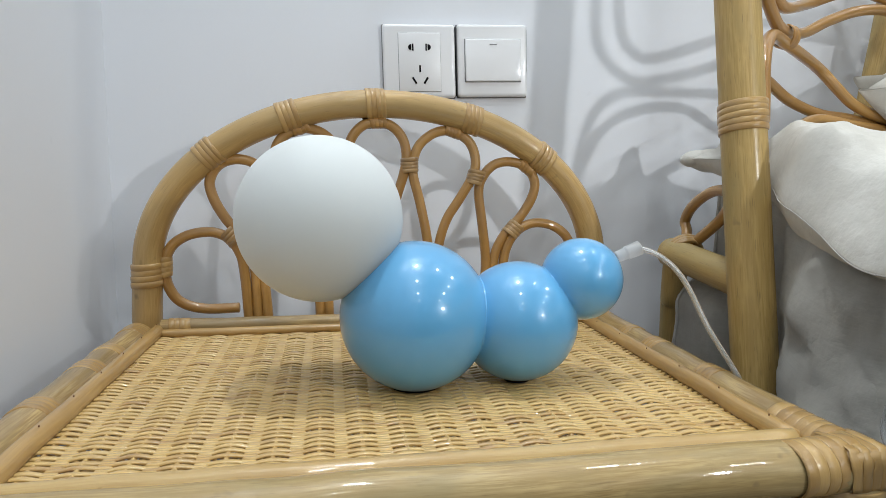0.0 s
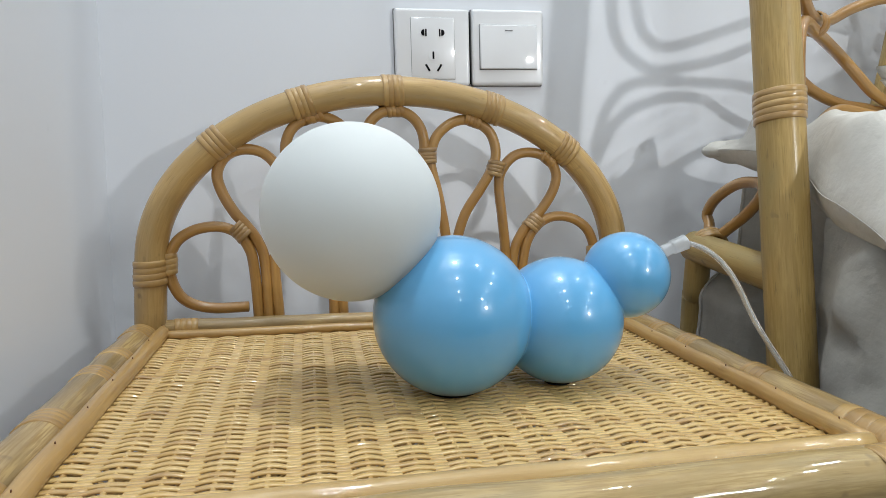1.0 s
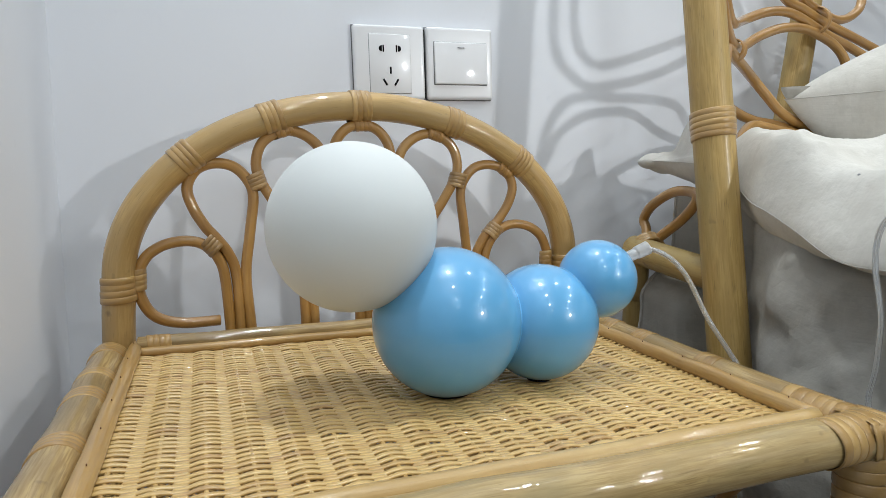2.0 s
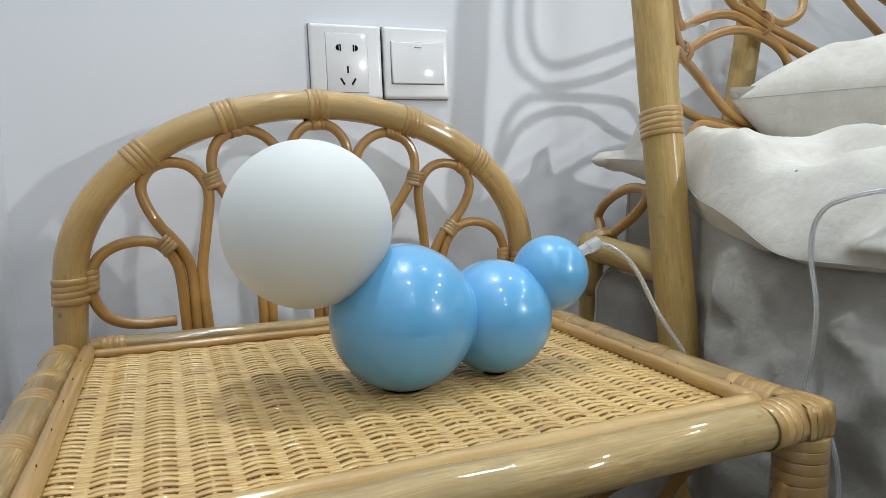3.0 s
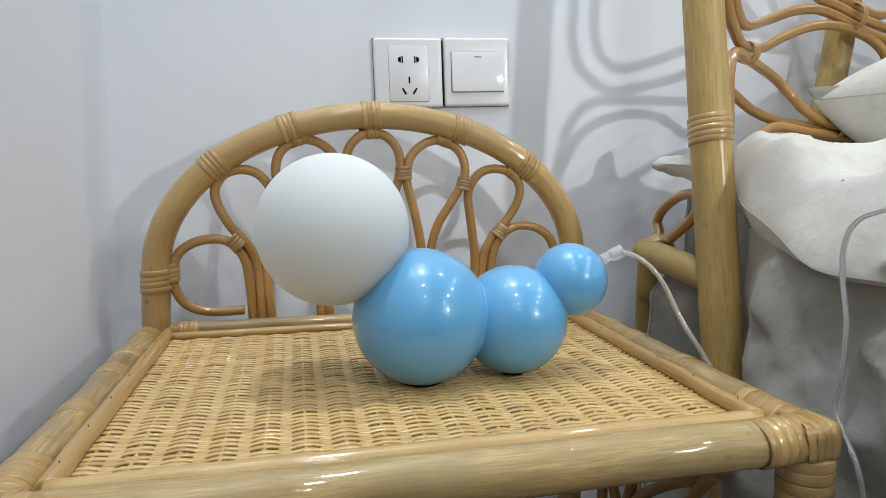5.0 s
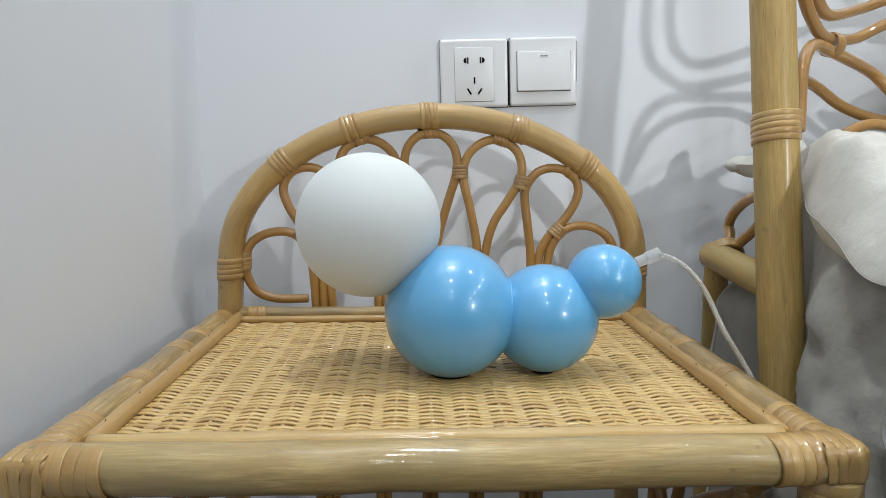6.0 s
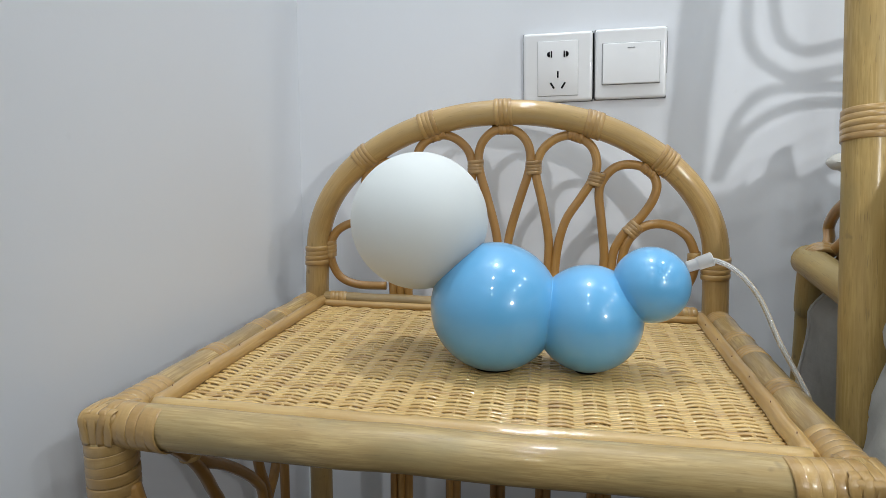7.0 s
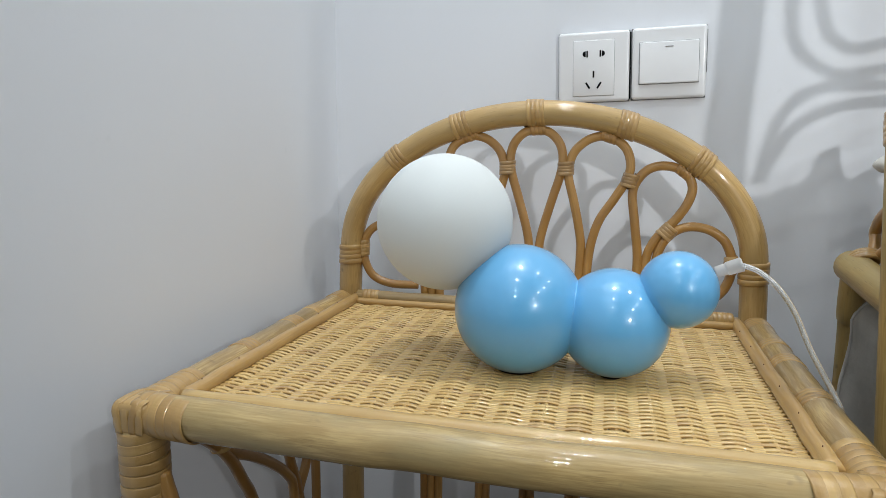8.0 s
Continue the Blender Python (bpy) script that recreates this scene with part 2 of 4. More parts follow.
def tube(bm, points, radius, sides=12, closed=False, flat=None):
    """A round pole along the points, with UV in metres (round, along) and closed, slightly domed ends.
    radius: metres or a function of 0..1. flat: (axis, factor) squeezes the section along a world axis."""
    uv = bm.loops.layers.uv.verify()
    pts = [Vector(q) for q in points]
    n = len(pts)
    r_at = radius if callable(radius) else (lambda f: radius)
    tang = [(pts[(i + 1) % n] - pts[i - 1] if closed else pts[min(i + 1, n - 1)] - pts[max(i - 1, 0)]).normalized() for i in range(n)]
    up = tang[0].orthogonal().normalized()
    rings, along, run = [], [], 0.0
    for i in range(n):
        up = (up - tang[i] * up.dot(tang[i])).normalized()
        side = tang[i].cross(up)
        if i:
            run += (pts[i] - pts[i - 1]).length
        along.append(run)
        r = r_at(i / max(1, n - 1))
        ring = []
        for k in range(sides):
            a = 2 * math.pi * k / sides
            off = (up * math.cos(a) + side * math.sin(a)) * r
            if flat:
                off[flat[0]] *= flat[1]
            ring.append(bm.verts.new(pts[i] + off))
        rings.append(ring)
    if closed:
        rings.append(rings[0])
        along.append(run + (pts[0] - pts[-1]).length)
    for i in range(len(rings) - 1):
        for k in range(sides):
            k2 = (k + 1) % sides
            f = bm.faces.new((rings[i][k], rings[i][k2], rings[i + 1][k2], rings[i + 1][k]))
            rr = r_at(0.5)
            for loop, (a, b) in zip(f.loops, ((k, i), (k + 1, i), (k + 1, i + 1), (k, i + 1))):
                loop[uv].uv = (2 * math.pi * rr * a / sides, along[b])
    if not closed:
        for ring, p, t, r in ((rings[0], pts[0], -tang[0], r_at(0)), (rings[-1], pts[-1], tang[-1], r_at(1))):
            inner = [bm.verts.new(p + (v.co - p) * 0.72 + t * r * 0.14) for v in ring]
            for k in range(sides):
                bm.faces.new((ring[k], ring[(k + 1) % sides], inner[(k + 1) % sides], inner[k]))
            bm.faces.new(inner)
    return bm


def pole(points, radius, sides=16, **more):
    return tube(bmesh.new(), points, radius, sides, **more)


def line(a, b, n=8):
    a, b = Vector(a), Vector(b)
    return [a.lerp(b, i / n) for i in range(n + 1)]


def rings_on(bm, centre, axis, radius, count, width, thick=0.0016, sides=28, seed=0, wobble=0.06):
    """Turns of flat rattan peel wound side by side round a pole: one long domed band."""
    uv = bm.loops.layers.uv.verify()
    rng = random.Random(seed)
    axis = Vector(axis).normalized()
    u = axis.orthogonal().normalized()
    v = axis.cross(u)
    centre = Vector(centre)
    section = [(-0.5, -0.9), (-0.475, 0.45), (-0.36, 0.88), (0.0, 1.0), (0.36, 0.88), (0.475, 0.45), (0.5, -0.9)]
    hide = Vector((0, 0, -1)) if abs(axis.z) < 0.7 else Vector((0, 1, 0))
    start = math.atan2(hide.dot(v), hide.dot(u)) + rng.uniform(-0.3, 0.3)
    waves = [(rng.uniform(-wobble, wobble), rng.uniform(-wobble, wobble), rng.uniform(0.7, 1.3)) for _ in range(count + 2)]
    rows = []
    for k in range(count * sides + 1):
        turn = k / sides
        i = int(turn)
        f = turn - i
        tu, tv, swell = (x * (1 - f) + y * f for x, y in zip(waves[i], waves[i + 1]))
        a = start + 2 * math.pi * turn
        ca, sa = math.cos(a), math.sin(a)
        at = (turn - count / 2) * width * (1 - 1 / (count + 1)) + (tu * ca + tv * sa) * radius * 0.5
        rows.append([bm.verts.new(centre + (u * ca + v * sa) * (radius + thick * (h if h < 0 else h * swell)) + axis * (at + q * width * 0.97)) for q, h in section])
    for k in range(len(rows) - 1):
        for j in range(len(section) - 1):
            f = bm.faces.new((rows[k][j], rows[k][j + 1], rows[k + 1][j + 1], rows[k + 1][j]))
            for loop, (jj, kk) in zip(f.loops, ((j, k), (j + 1, k), (j + 1, k + 1), (j, k + 1))):
                loop[uv].uv = (jj * width / 6, 2 * math.pi * radius * kk / sides)
    return bm


def peel_band(points, across, width, thick):
    """A flat, slightly domed strip of peel along the points; across: the direction of its width."""
    bm = bmesh.new()
    uv = bm.loops.layers.uv.verify()
    across = Vector(across).normalized()
    pts = [Vector(p) for p in points]
    rows, run = [], 0.0
    section = [(-0.5, -0.6), (-0.46, 0.45), (-0.2, 0.95), (0.2, 0.95), (0.46, 0.45), (0.5, -0.6)]
    for i, p in enumerate(pts):
        t = (pts[min(i + 1, len(pts) - 1)] - pts[max(i - 1, 0)]).normalized()
        out = across.cross(t).normalized()
        if i and out.dot(last) < 0:
            out = -out
        if not i and out.z < 0:
            out = -out
        last = out
        w = width(i / (len(pts) - 1)) if callable(width) else width
        rows.append([bm.verts.new(p + across * q * w + out * h * thick) for q, h in section])
    for i in range(len(rows) - 1):
        step = (pts[i + 1] - pts[i]).length
        for j in range(len(section)):
            j2 = (j + 1) % len(section)
            f = bm.faces.new((rows[i][j], rows[i][j2], rows[i + 1][j2], rows[i + 1][j]))
            for loop, (a, b) in zip(f.loops, ((j, 0), (j + 1, 0), (j + 1, 1), (j, 1))):
                loop[uv].uv = (a * 0.0013, run + b * step)
        run += step
    bm.faces.new(rows[0]), bm.faces.new(rows[-1])
    return bm


def box(bm, size, m=Matrix(), bevel=0.0, segments=2):
    made = bmesh.ops.create_cube(bm, size=1, matrix=m @ Matrix.Diagonal((*size, 1)))
    if bevel:
        edges = list({e for v in made["verts"] for e in v.link_edges})
        bmesh.ops.bevel(bm, geom=edges, offset=bevel, segments=segments, affect="EDGES", profile=0.6)
    return bm


def slab(name, x0, x1, y0, y1, z0, z1, material, label):
    bm = box(bmesh.new(), (x1 - x0, y1 - y0, z1 - z0), pose((x0 + x1) / 2, (y0 + y1) / 2, (z0 + z1) / 2))
    return tagged(mesh_object(name, bm, material, False), label, name.split("_")[0], kind="structure")


# ---- the room ----
X1, Y0 = 3.3, -3.6
slab("floor", WALL_X - 0.12, X1 + 0.12, Y0 - 0.12, WALL_Y + 0.12, -0.1, 0.0, FLOOR, "unseen floor of the room, dark brown to cut bounced light")
slab("wall_north", WALL_X - 0.12, X1 + 0.12, WALL_Y, WALL_Y + 0.12, 0.0, CEIL, WALL, "white painted wall with a socket and a switch")
slab("wall_west", WALL_X - 0.12, WALL_X, Y0, WALL_Y, 0.0, CEIL, WALL, "white painted wall beside the rattan table")
slab("wall_east", X1, X1 + 0.12, Y0, WALL_Y, 0.0, CEIL, FAR_WALL, "unseen wall closing the room, dark grey to cut bounced light")
slab("wall_south", WALL_X - 0.12, X1 + 0.12, Y0 - 0.12, Y0, 0.0, CEIL, FAR_WALL, "unseen wall behind the viewer, dark grey to cut bounced light")
slab("ceiling", WALL_X - 0.12, X1 + 0.12, Y0 - 0.12, WALL_Y + 0.12, CEIL, CEIL + 0.1, CEILING, "white painted ceiling with recessed lights")


# ---- socket and switch on the wall ----
def plate(name, x, z, label, category, tilt):
    """A wall plate of 86 mm; its own places are x to the right, z up and -y out of the wall."""
    ob = thing(name, (x, WALL_Y, z), label, category)
    ob.rotation_euler = (0, radians(tilt), 0)
    bm = box(bmesh.new(), (0.0855, 0.0090, 0.0845), pose(0, -0.00455, 0), 0.0043, 5)
    part("plate", bm, PLASTIC, ob)
    bm = box(bmesh.new(), (0.0866, 0.0016, 0.0856), pose(0, -0.0009, 0), 0.0006, 1)
    part("shadow_gap", bm, GAP, ob, "dark grey joint line round the plate")
    return ob


socket = plate("wall_socket", 0.0985, 0.8660, "white plastic wall socket with two-pin and three-pin holes", "socket", -1.8)
bm = box(bmesh.new(), (0.0501, 0.0012, 0.0676), pose(0, -0.0089, -0.0015), 0.0004, 1)
part("panel_joint", bm, GAP, socket, "fine grey joint round the insert")
# Black strip in place of the shade in the gap between the plates.
part("gap_shade", box(bmesh.new(), (0.0020, 0.0040, 0.0800), pose(0.0436, -0.0022, 0), 0.0004, 1), DARK, socket, "dark strip painting the shade between the two plates")
part("insert", box(bmesh.new(), (0.0495, 0.0020, 0.0670), pose(0, -0.0093, -0.0015), 0.0007, 2), PLASTIC, socket)


def slot(name, parts_of, w, h, x, z, turn=0, y=-0.0104):
    bm = box(bmesh.new(), (w, 0.0008, h), pose(x, y, z, 0, turn, 0), 0.0003, 1)
    return part(name, bm, DARK, parts_of)


def half_disc(x, z, r, sign):
    bm = bmesh.new()
    bmesh.ops.create_cone(bm, cap_ends=True, segments=20, radius1=r, radius2=r, depth=0.0008, matrix=pose(x, -0.0104, z, 90))
    for v in bm.verts:
        v.co.x = x + (min(v.co.x - x, 0.0004) if sign < 0 else max(v.co.x - x, -0.0004))
    return bm


for sign in (-1, 1):
    part("round_hole", half_disc(sign * 0.0100, 0.0156, 0.0034, sign), DARK, socket)
    slot("flat_hole", socket, 0.0018, 0.0080, sign * 0.0079, 0.0156)
    slot("angled_hole", socket, 0.0023, 0.0086, sign * 0.0068, -0.0225, sign * 32)
slot("earth_hole", socket, 0.0021, 0.0082, 0, -0.0090, 0, -0.0107)
bm = bmesh.new()
bmesh.ops.create_cone(bm, cap_ends=True, segments=24, radius1=0.0058, radius2=0.0058, depth=0.0005, matrix=pose(0, -0.01035, -0.0090, 90))
part("earth_boss", bm, PLASTIC, socket, smooth=False)

switch = plate("wall_switch", 0.1868, 0.8695, "white plastic light switch with one wide rocker", "switch", -1.8)
part("rocker_gap", box(bmesh.new(), (0.0690, 0.0012, 0.0504), pose(0, -0.0090, 0.0), 0.0004, 1), GAP, switch, "dark grey gap round the rocker")
bm = box(bmesh.new(), (0.0678, 0.0042, 0.0492), pose(0, -0.0104, 0.0, -2.2), 0.0013, 3)
part("rocker", bm, GLOSS, switch)
# Grey strip that stands in for shade behind the plate's right edge.
part("gap_shade", box(bmesh.new(), (0.0014, 0.0030, 0.050), pose(0.0431, -0.0026, 0.012), 0.0004, 1), GAP, switch, "dark strip painting the shade behind the plate's edge")
part("mark", box(bmesh.new(), (0.0088, 0.0006, 0.0011), pose(0, -0.0120, 0.0185)), GREY, switch, "small grey indicator line")

# ---- the rattan table with its arched back ----
CX, HALF = 0.0405, 0.2392           # middle and half width between the leg axes
FRONT, BACK = 0.4595, 0.8330        # leg axes in depth
RAIL_Z, R = 0.5712, 0.0143          # rail axis height and pole radius
RAIL_R = 0.0155
BACK_IN = {-1: 0.0022, 1: 0.0053}   # sideways shift of the side rails at the back
ARCH_X, ARCH_A, ARCH_B, ARCH_Z = 0.0465, 0.2335, 0.1655, 0.6400
PETAL_X, PETAL_Y = 0.0415, 0.8335
table = thing("rattan_table", (CX, 0.65, 0), "natural rattan side table with woven top and arched petal back", "table")


def table_part(name, bm, material, label=""):
    return under(part(name, bm, material, table, label), table)


def arch_point(a):
    """a: degrees from the right end over the top."""
    return Vector((ARCH_X + ARCH_A * math.cos(radians(a)), BACK, ARCH_Z + ARCH_B * math.sin(radians(a))))


arch = [Vector((ARCH_X + ARCH_A + 0.003 * min(1, (ARCH_Z - z) / 0.05), BACK, z)) for z in np.linspace(0.02, 0.635, 24)]
arch += [arch_point(a) for a in np.linspace(2, 178, 90)]
arch += [Vector((ARCH_X - ARCH_A - 0.003 * min(1, (ARCH_Z - z) / 0.05), BACK, z)) for z in np.linspace(0.635, 0.02, 24)]
table_part("arch", pole(arch, R, 24), ARCH, "bent pale cane arch that also forms the rear legs")


def ring_part(centre, axis, radius, count, width, seed, thick=0.0016, material=None, name="binding", wobble=0.06):
    return table_part(name, rings_on(bmesh.new(), centre, axis, radius, count, width, thick, seed=seed, wobble=wobble), material or PEEL)


# bindings on the arch
for i, a in enumerate((42.5, 66.5, 92, 114, 137.5)):
    p = arch_point(a)
    d = arch_point(a + 1) - arch_point(a - 1)
    ring_part(p, d, R, 4, 0.0060, 10 + i)
for i, s in enumerate((-1, 1)):
    ring_part((ARCH_X + s * (ARCH_A + 0.0005), BACK, 0.633), (0, 0, 1), R, 4, 0.0072, 20 + i)

# petals of thin rattan
R_THIN = 0.0052
LOW = 0.10
PETALS = [
    [(0.0046, LOW), (0.0046, 0.58), (0.0055, 0.640), (0.0085, 0.668), (0.0200, 0.710), (0.0270, 0.733), (0.0300, 0.752), (0.0265, 0.770), (0.0150, 0.783), (0, 0.7865)],
    [(0.0515, LOW), (0.0515, 0.58), (0.0535, 0.640), (0.0525, 0.665), (0.0445, 0.704), (0.0370, 0.734), (0.0385, 0.752), (0.0455, 0.766), (0.0605, 0.777), (0.0785, 0.7790),
     (0.0965, 0.769), (0.1040, 0.752), (0.1020, 0.734), (0.0885, 0.710), (0.0735, 0.686), (0.0655, 0.660), (0.0620, 0.630), (0.0605, 0.58), (0.0605, LOW)],
    [(0.1135, LOW), (0.1135, 0.58), (0.1170, 0.638), (0.1125, 0.679), (0.1080, 0.715), (0.1130, 0.732), (0.1255, 0.7445), (0.1435, 0.7475), (0.1620, 0.741), (0.1705, 0.725),
     (0.1665, 0.707), (0.1545, 0.688), (0.1440, 0.677), (0.1325, 0.661), (0.1260, 0.639), (0.1235, 0.58), (0.1235, LOW)],
    [(0.1330, LOW), (0.1330, 0.58), (0.1365, 0.637), (0.1420, 0.660), (0.1540, 0.675), (0.1705, 0.6815), (0.1900, 0.6790), (0.2055, 0.669), (0.2135, 0.655), (0.2165, 0.640),
     (0.2135, 0.620), (0.2025, 0.604), (0.1800, 0.5965), (0.1430, 0.5965)],
]
for i, petal in enumerate(PETALS):
    if i == 0:
        petal = petal + [(-u, z) for u, z in reversed(petal[:-1])]
    legs = [[(u, z), (u, 0.40), (u, 0.52)] if z == LOW else [(u, z)] for u, z in petal]
    petal = sum(legs[:-1], []) + legs[-1][::-1]
    for s in (1,) if i == 0 else (1, -1):
        low = 0.84 if i == 3 and s < 0 else 1.0     # one outer loop is flatter and narrower than its twin
        slim = 0.0034 if i > 1 and s < 0 else 0.0
        pts = [(PETAL_X + s * (u - slim * max(0.0, min(1.0, (u - 0.140) / 0.025))), PETAL_Y + 0.0012 * math.sin(40 * z + i), 0.64 + (z - 0.64) * low if z > 0.64 else z) for u, z in petal]
        table_part("petal", pole(spline(pts, 7), R_THIN, 12), CANE)
# knots that tie neighbouring petals together
for i, (u, z, lean) in enumerate(((0.0335, 0.743, 0), (0.1045, 0.7305, 18), (0.1475, 0.6745, 42))):
    for s in (1, -1):
        axis = Vector((s * math.sin(radians(lean)), 0, math.cos(radians(lean))))
        drop = 0.0040 if i == 2 and s < 0 else 0.0
        bm = rings_on(bmesh.new(), (PETAL_X + s * u, PETAL_Y, z - drop), axis, 0.0085, 4, 0.0048, 0.0012, 20, 30 + i, 0.1)
        table_part("knot", bm, KNOT)
# ties that hold the outer petals to the uprights
for s in (1, -1):
    bm = rings_on(bmesh.new(), (PETAL_X + s * (0.2137 + 0.0013 * s), PETAL_Y, 0.640), (0, 0, 1), 0.0062, 4, 0.0062, 0.0010, 16, 50 + s, 0.08)
    table_part("knot", bm, PEEL)
for i, (a, u, z) in enumerate(((66.5, 0.0785, 0.7790), (92, 0.0, 0.7865), (114, -0.0785, 0.7790), (42.5, 0.1600, 0.7420), (137.5, -0.1600, 0.7420))):
    d = arch_point(a + 1) - arch_point(a - 1)
    table_part("knot", rings_on(bmesh.new(), (PETAL_X + u, PETAL_Y, z), d, 0.0056, 4, 0.0052, 0.0008, 16, 60 + i, 0.08), CANE)

# rails round the top
wob = random.Random(5)


def rail(name, a, b, radius, material, n=14, sway=0.0006):
    pts = [p + Vector((wob.uniform(-sway, sway), wob.uniform(-sway, sway), wob.uniform(-sway, sway))) for p in line(a, b, n)]
    return table_part(name, pole(spline(pts, 3), radius, 20), material)


rail("front_rail", (CX - HALF + 0.004, FRONT, RAIL_Z + 0.0008), (CX + HALF - 0.004, FRONT, RAIL_Z + 0.0008), RAIL_R, POLE)
rail("back_rail", (CX - HALF + 0.01, BACK, RAIL_Z - 0.006), (CX + HALF - 0.01, BACK, RAIL_Z - 0.006), 0.0115, POLE)
for s in (-1, 1):
    x = CX + s * HALF
    rail("side_rail", (x, FRONT, RAIL_Z), (x + BACK_IN[s], BACK - R * 0.9, RAIL_Z), RAIL_R, SIDE_POLE)
    inner = x - s * (RAIL_R + 0.0054)
    rail("edge_strip", (inner, FRONT + RAIL_R + 0.006, 0.5790), (inner + BACK_IN[s], BACK - R + 0.002, 0.5795), 0.0064, STRIP, sway=0.0006)
    rail("leg", (x, FRONT, 0.0), (x, FRONT, RAIL_Z - 0.008), 0.0165, POLE)
    for k in range(7):
        y = FRONT + 0.040 + 0.052 * k
        bm = bmesh.new()
        bmesh.ops.create_cone(bm, cap_ends=True, segments=8, radius1=0.00045, radius2=0.0004, depth=0.0012, matrix=pose(inner - s * 0.002, y, 0.5866))
        table_part("tack", bm, TACK)
rail("edge_strip", (CX - HALF + 0.022, FRONT + RAIL_R + 0.0048, 0.5785), (CX + HALF - 0.022, FRONT + RAIL_R + 0.0048, 0.5785), 0.0072, PALE_STRIP, sway=0.0004)
rail("edge_strip", (CX - HALF + 0.026, BACK - 0.0165, 0.5825), (CX + HALF - 0.020, BACK - 0.0165, 0.5825), 0.0078, SIDE_POLE, sway=0.0004)
rail("edge_strip", (CX - HALF + 0.024, BACK - 0.0262, 0.5782), (CX + HALF - 0.020, BACK - 0.0262, 0.5782), 0.0044, STRIP, sway=0.0004)
for s in (-1, 1):
    ring_part((ARCH_X + s * 0.2020, BACK - 0.0165, 0.5825), (1, 0, 0), 0.0078, 4, 0.0062, 70 + s, 0.0010)

# bindings on the side rails and at the front corners
for s in (-1, 1):
    x = CX + s * HALF
    for i, (y, count) in enumerate(((0.808, 5), (0.735, 3), (0.684, 4), (0.596, 4))):
        ring_part((x + BACK_IN[s] * (y - FRONT) / (BACK - FRONT), y, RAIL_Z), (0, 1, 0), RAIL_R, count, 0.0064, 80 + 7 * i + s, 0.0007)
    ring_part((x, FRONT + 0.0345, RAIL_Z), (0, 1, 0), RAIL_R, 6, 0.0092, 120 + s, 0.0007, wobble=0.30)
    ring_part((x - s * 0.0225, FRONT, RAIL_Z + 0.0008), (1, s * 0.06, s * 0.01), RAIL_R, 6, 0.0082, 130 + s, 0.0006, wobble=0.22)
    ring_part((x, FRONT, 0.4640), (0, 0, 1), 0.0172, 24, 0.0086, 140 + s, 0.0006, wobble=0.20)
    # rounded end of the corner, and flat peel drawn from the side rail over it and down the leg
    bm = box(bmesh.new(), (0.0300, 0.0305, 0.0240), pose(x, FRONT, RAIL_Z + 0.0022), 0.0070, 4)
    bm.loops.layers.uv.verify()
    table_part("corner_cap", bm, PEEL)
    top_z, low_z = RAIL_Z + 0.0146, RAIL_Z - 0.0085
    for k in range(4):
        off = s * (-0.0100 + 0.0060 * k)
        skew = s * (0.0016 * math.sin(2.1 * k + s))
        pts = [(x + off + skew, FRONT + 0.0160, top_z - 0.0012), (x + off, FRONT + 0.006, top_z), (x + off, FRONT - 0.010, top_z - 0.0002), (x + off - skew, FRONT - 0.0138, top_z - 0.0032),
               (x + off - skew, FRONT - 0.0155, top_z - 0.0075), (x + off, FRONT - 0.0158, RAIL_Z + 0.001), (x + off * 0.9, FRONT - 0.0154, low_z)]
        wide = lambda f: 0.0068 - 0.0006 * f
        table_part("corner_peel", peel_band(spline([Vector(p) for p in pts], 4), Vector((1, 0, 0)), wide, 0.0003 + 0.0003 * (k % 2)), PEEL)

# side panels below the top
SIDE = [
    [(0.470, 0.552), (0.510, 0.535), (0.546, 0.506), (0.567, 0.482), (0.584, 0.454), (0.599, 0.427), (0.622, 0.36), (0.632, 0.25), (0.634, LOW)],
    [(0.548, 0.556), (0.553, 0.512), (0.570, 0.490), (0.602, 0.470), (0.637, 0.445), (0.667, 0.418), (0.682, 0.390), (0.684, 0.30), (0.684, LOW)],
    [(0.655, 0.552), (0.664, 0.480), (0.675, 0.432), (0.692, 0.386), (0.698, 0.33), (0.698, LOW)],
    [(0.735, 0.552), (0.722, 0.440), (0.712, 0.407), (0.694, 0.385), (0.688, 0.365)],
    [(0.735, 0.545), (0.737, 0.40), (0.738, LOW)],
]
for s in (-1, 1):
    for strand in SIDE:
        pts = [(CX + s * (HALF - 0.001), y, z) for y, z in strand]
        table_part("side_strand", pole(spline(pts, 6), 0.0056, 10), CANE)
    for y, z in ((0.5515, 0.506), (0.7180, 0.425)):
        table_part("knot", rings_on(bmesh.new(), (CX + s * (HALF - 0.001), y, z), (0, 0, 1), 0.0085, 3, 0.0050, 0.0010, 16, 3, 0.1), PEEL)
    pts = [(CX + s * (HALF - 0.014), FRONT, 0.528), (CX + s * (HALF - 0.0185), FRONT, 0.512), (CX + s * (HALF - 0.024), FRONT, 0.500), (CX + s * (HALF - 0.045), FRONT, 0.490),
           (CX + s * (HALF - 0.080), FRONT, 0.482), (CX + s * (HALF - 0.11), FRONT, 0.455), (CX + s * (HALF - 0.12), FRONT, 0.42), (CX + s * (HALF - 0.02), FRONT, 0.30)]
    table_part("bracket", pole(spline(pts, 6), 0.0060, 10), CANE)
    rail("lower_rail", (CX + s * HALF, FRONT, LOW), (CX + s * HALF, BACK, LOW), 0.012, POLE)
rail("lower_rail", (CX - HALF, BACK, LOW), (CX + HALF, BACK, LOW), 0.012, POLE)

# ---- the white globe lamp ----
lamp = thing("table_lamp", (0.07, 0.62, 0.5775), "lamp of light-blue lacquered balls with an opal white globe, unlit", "lamp")


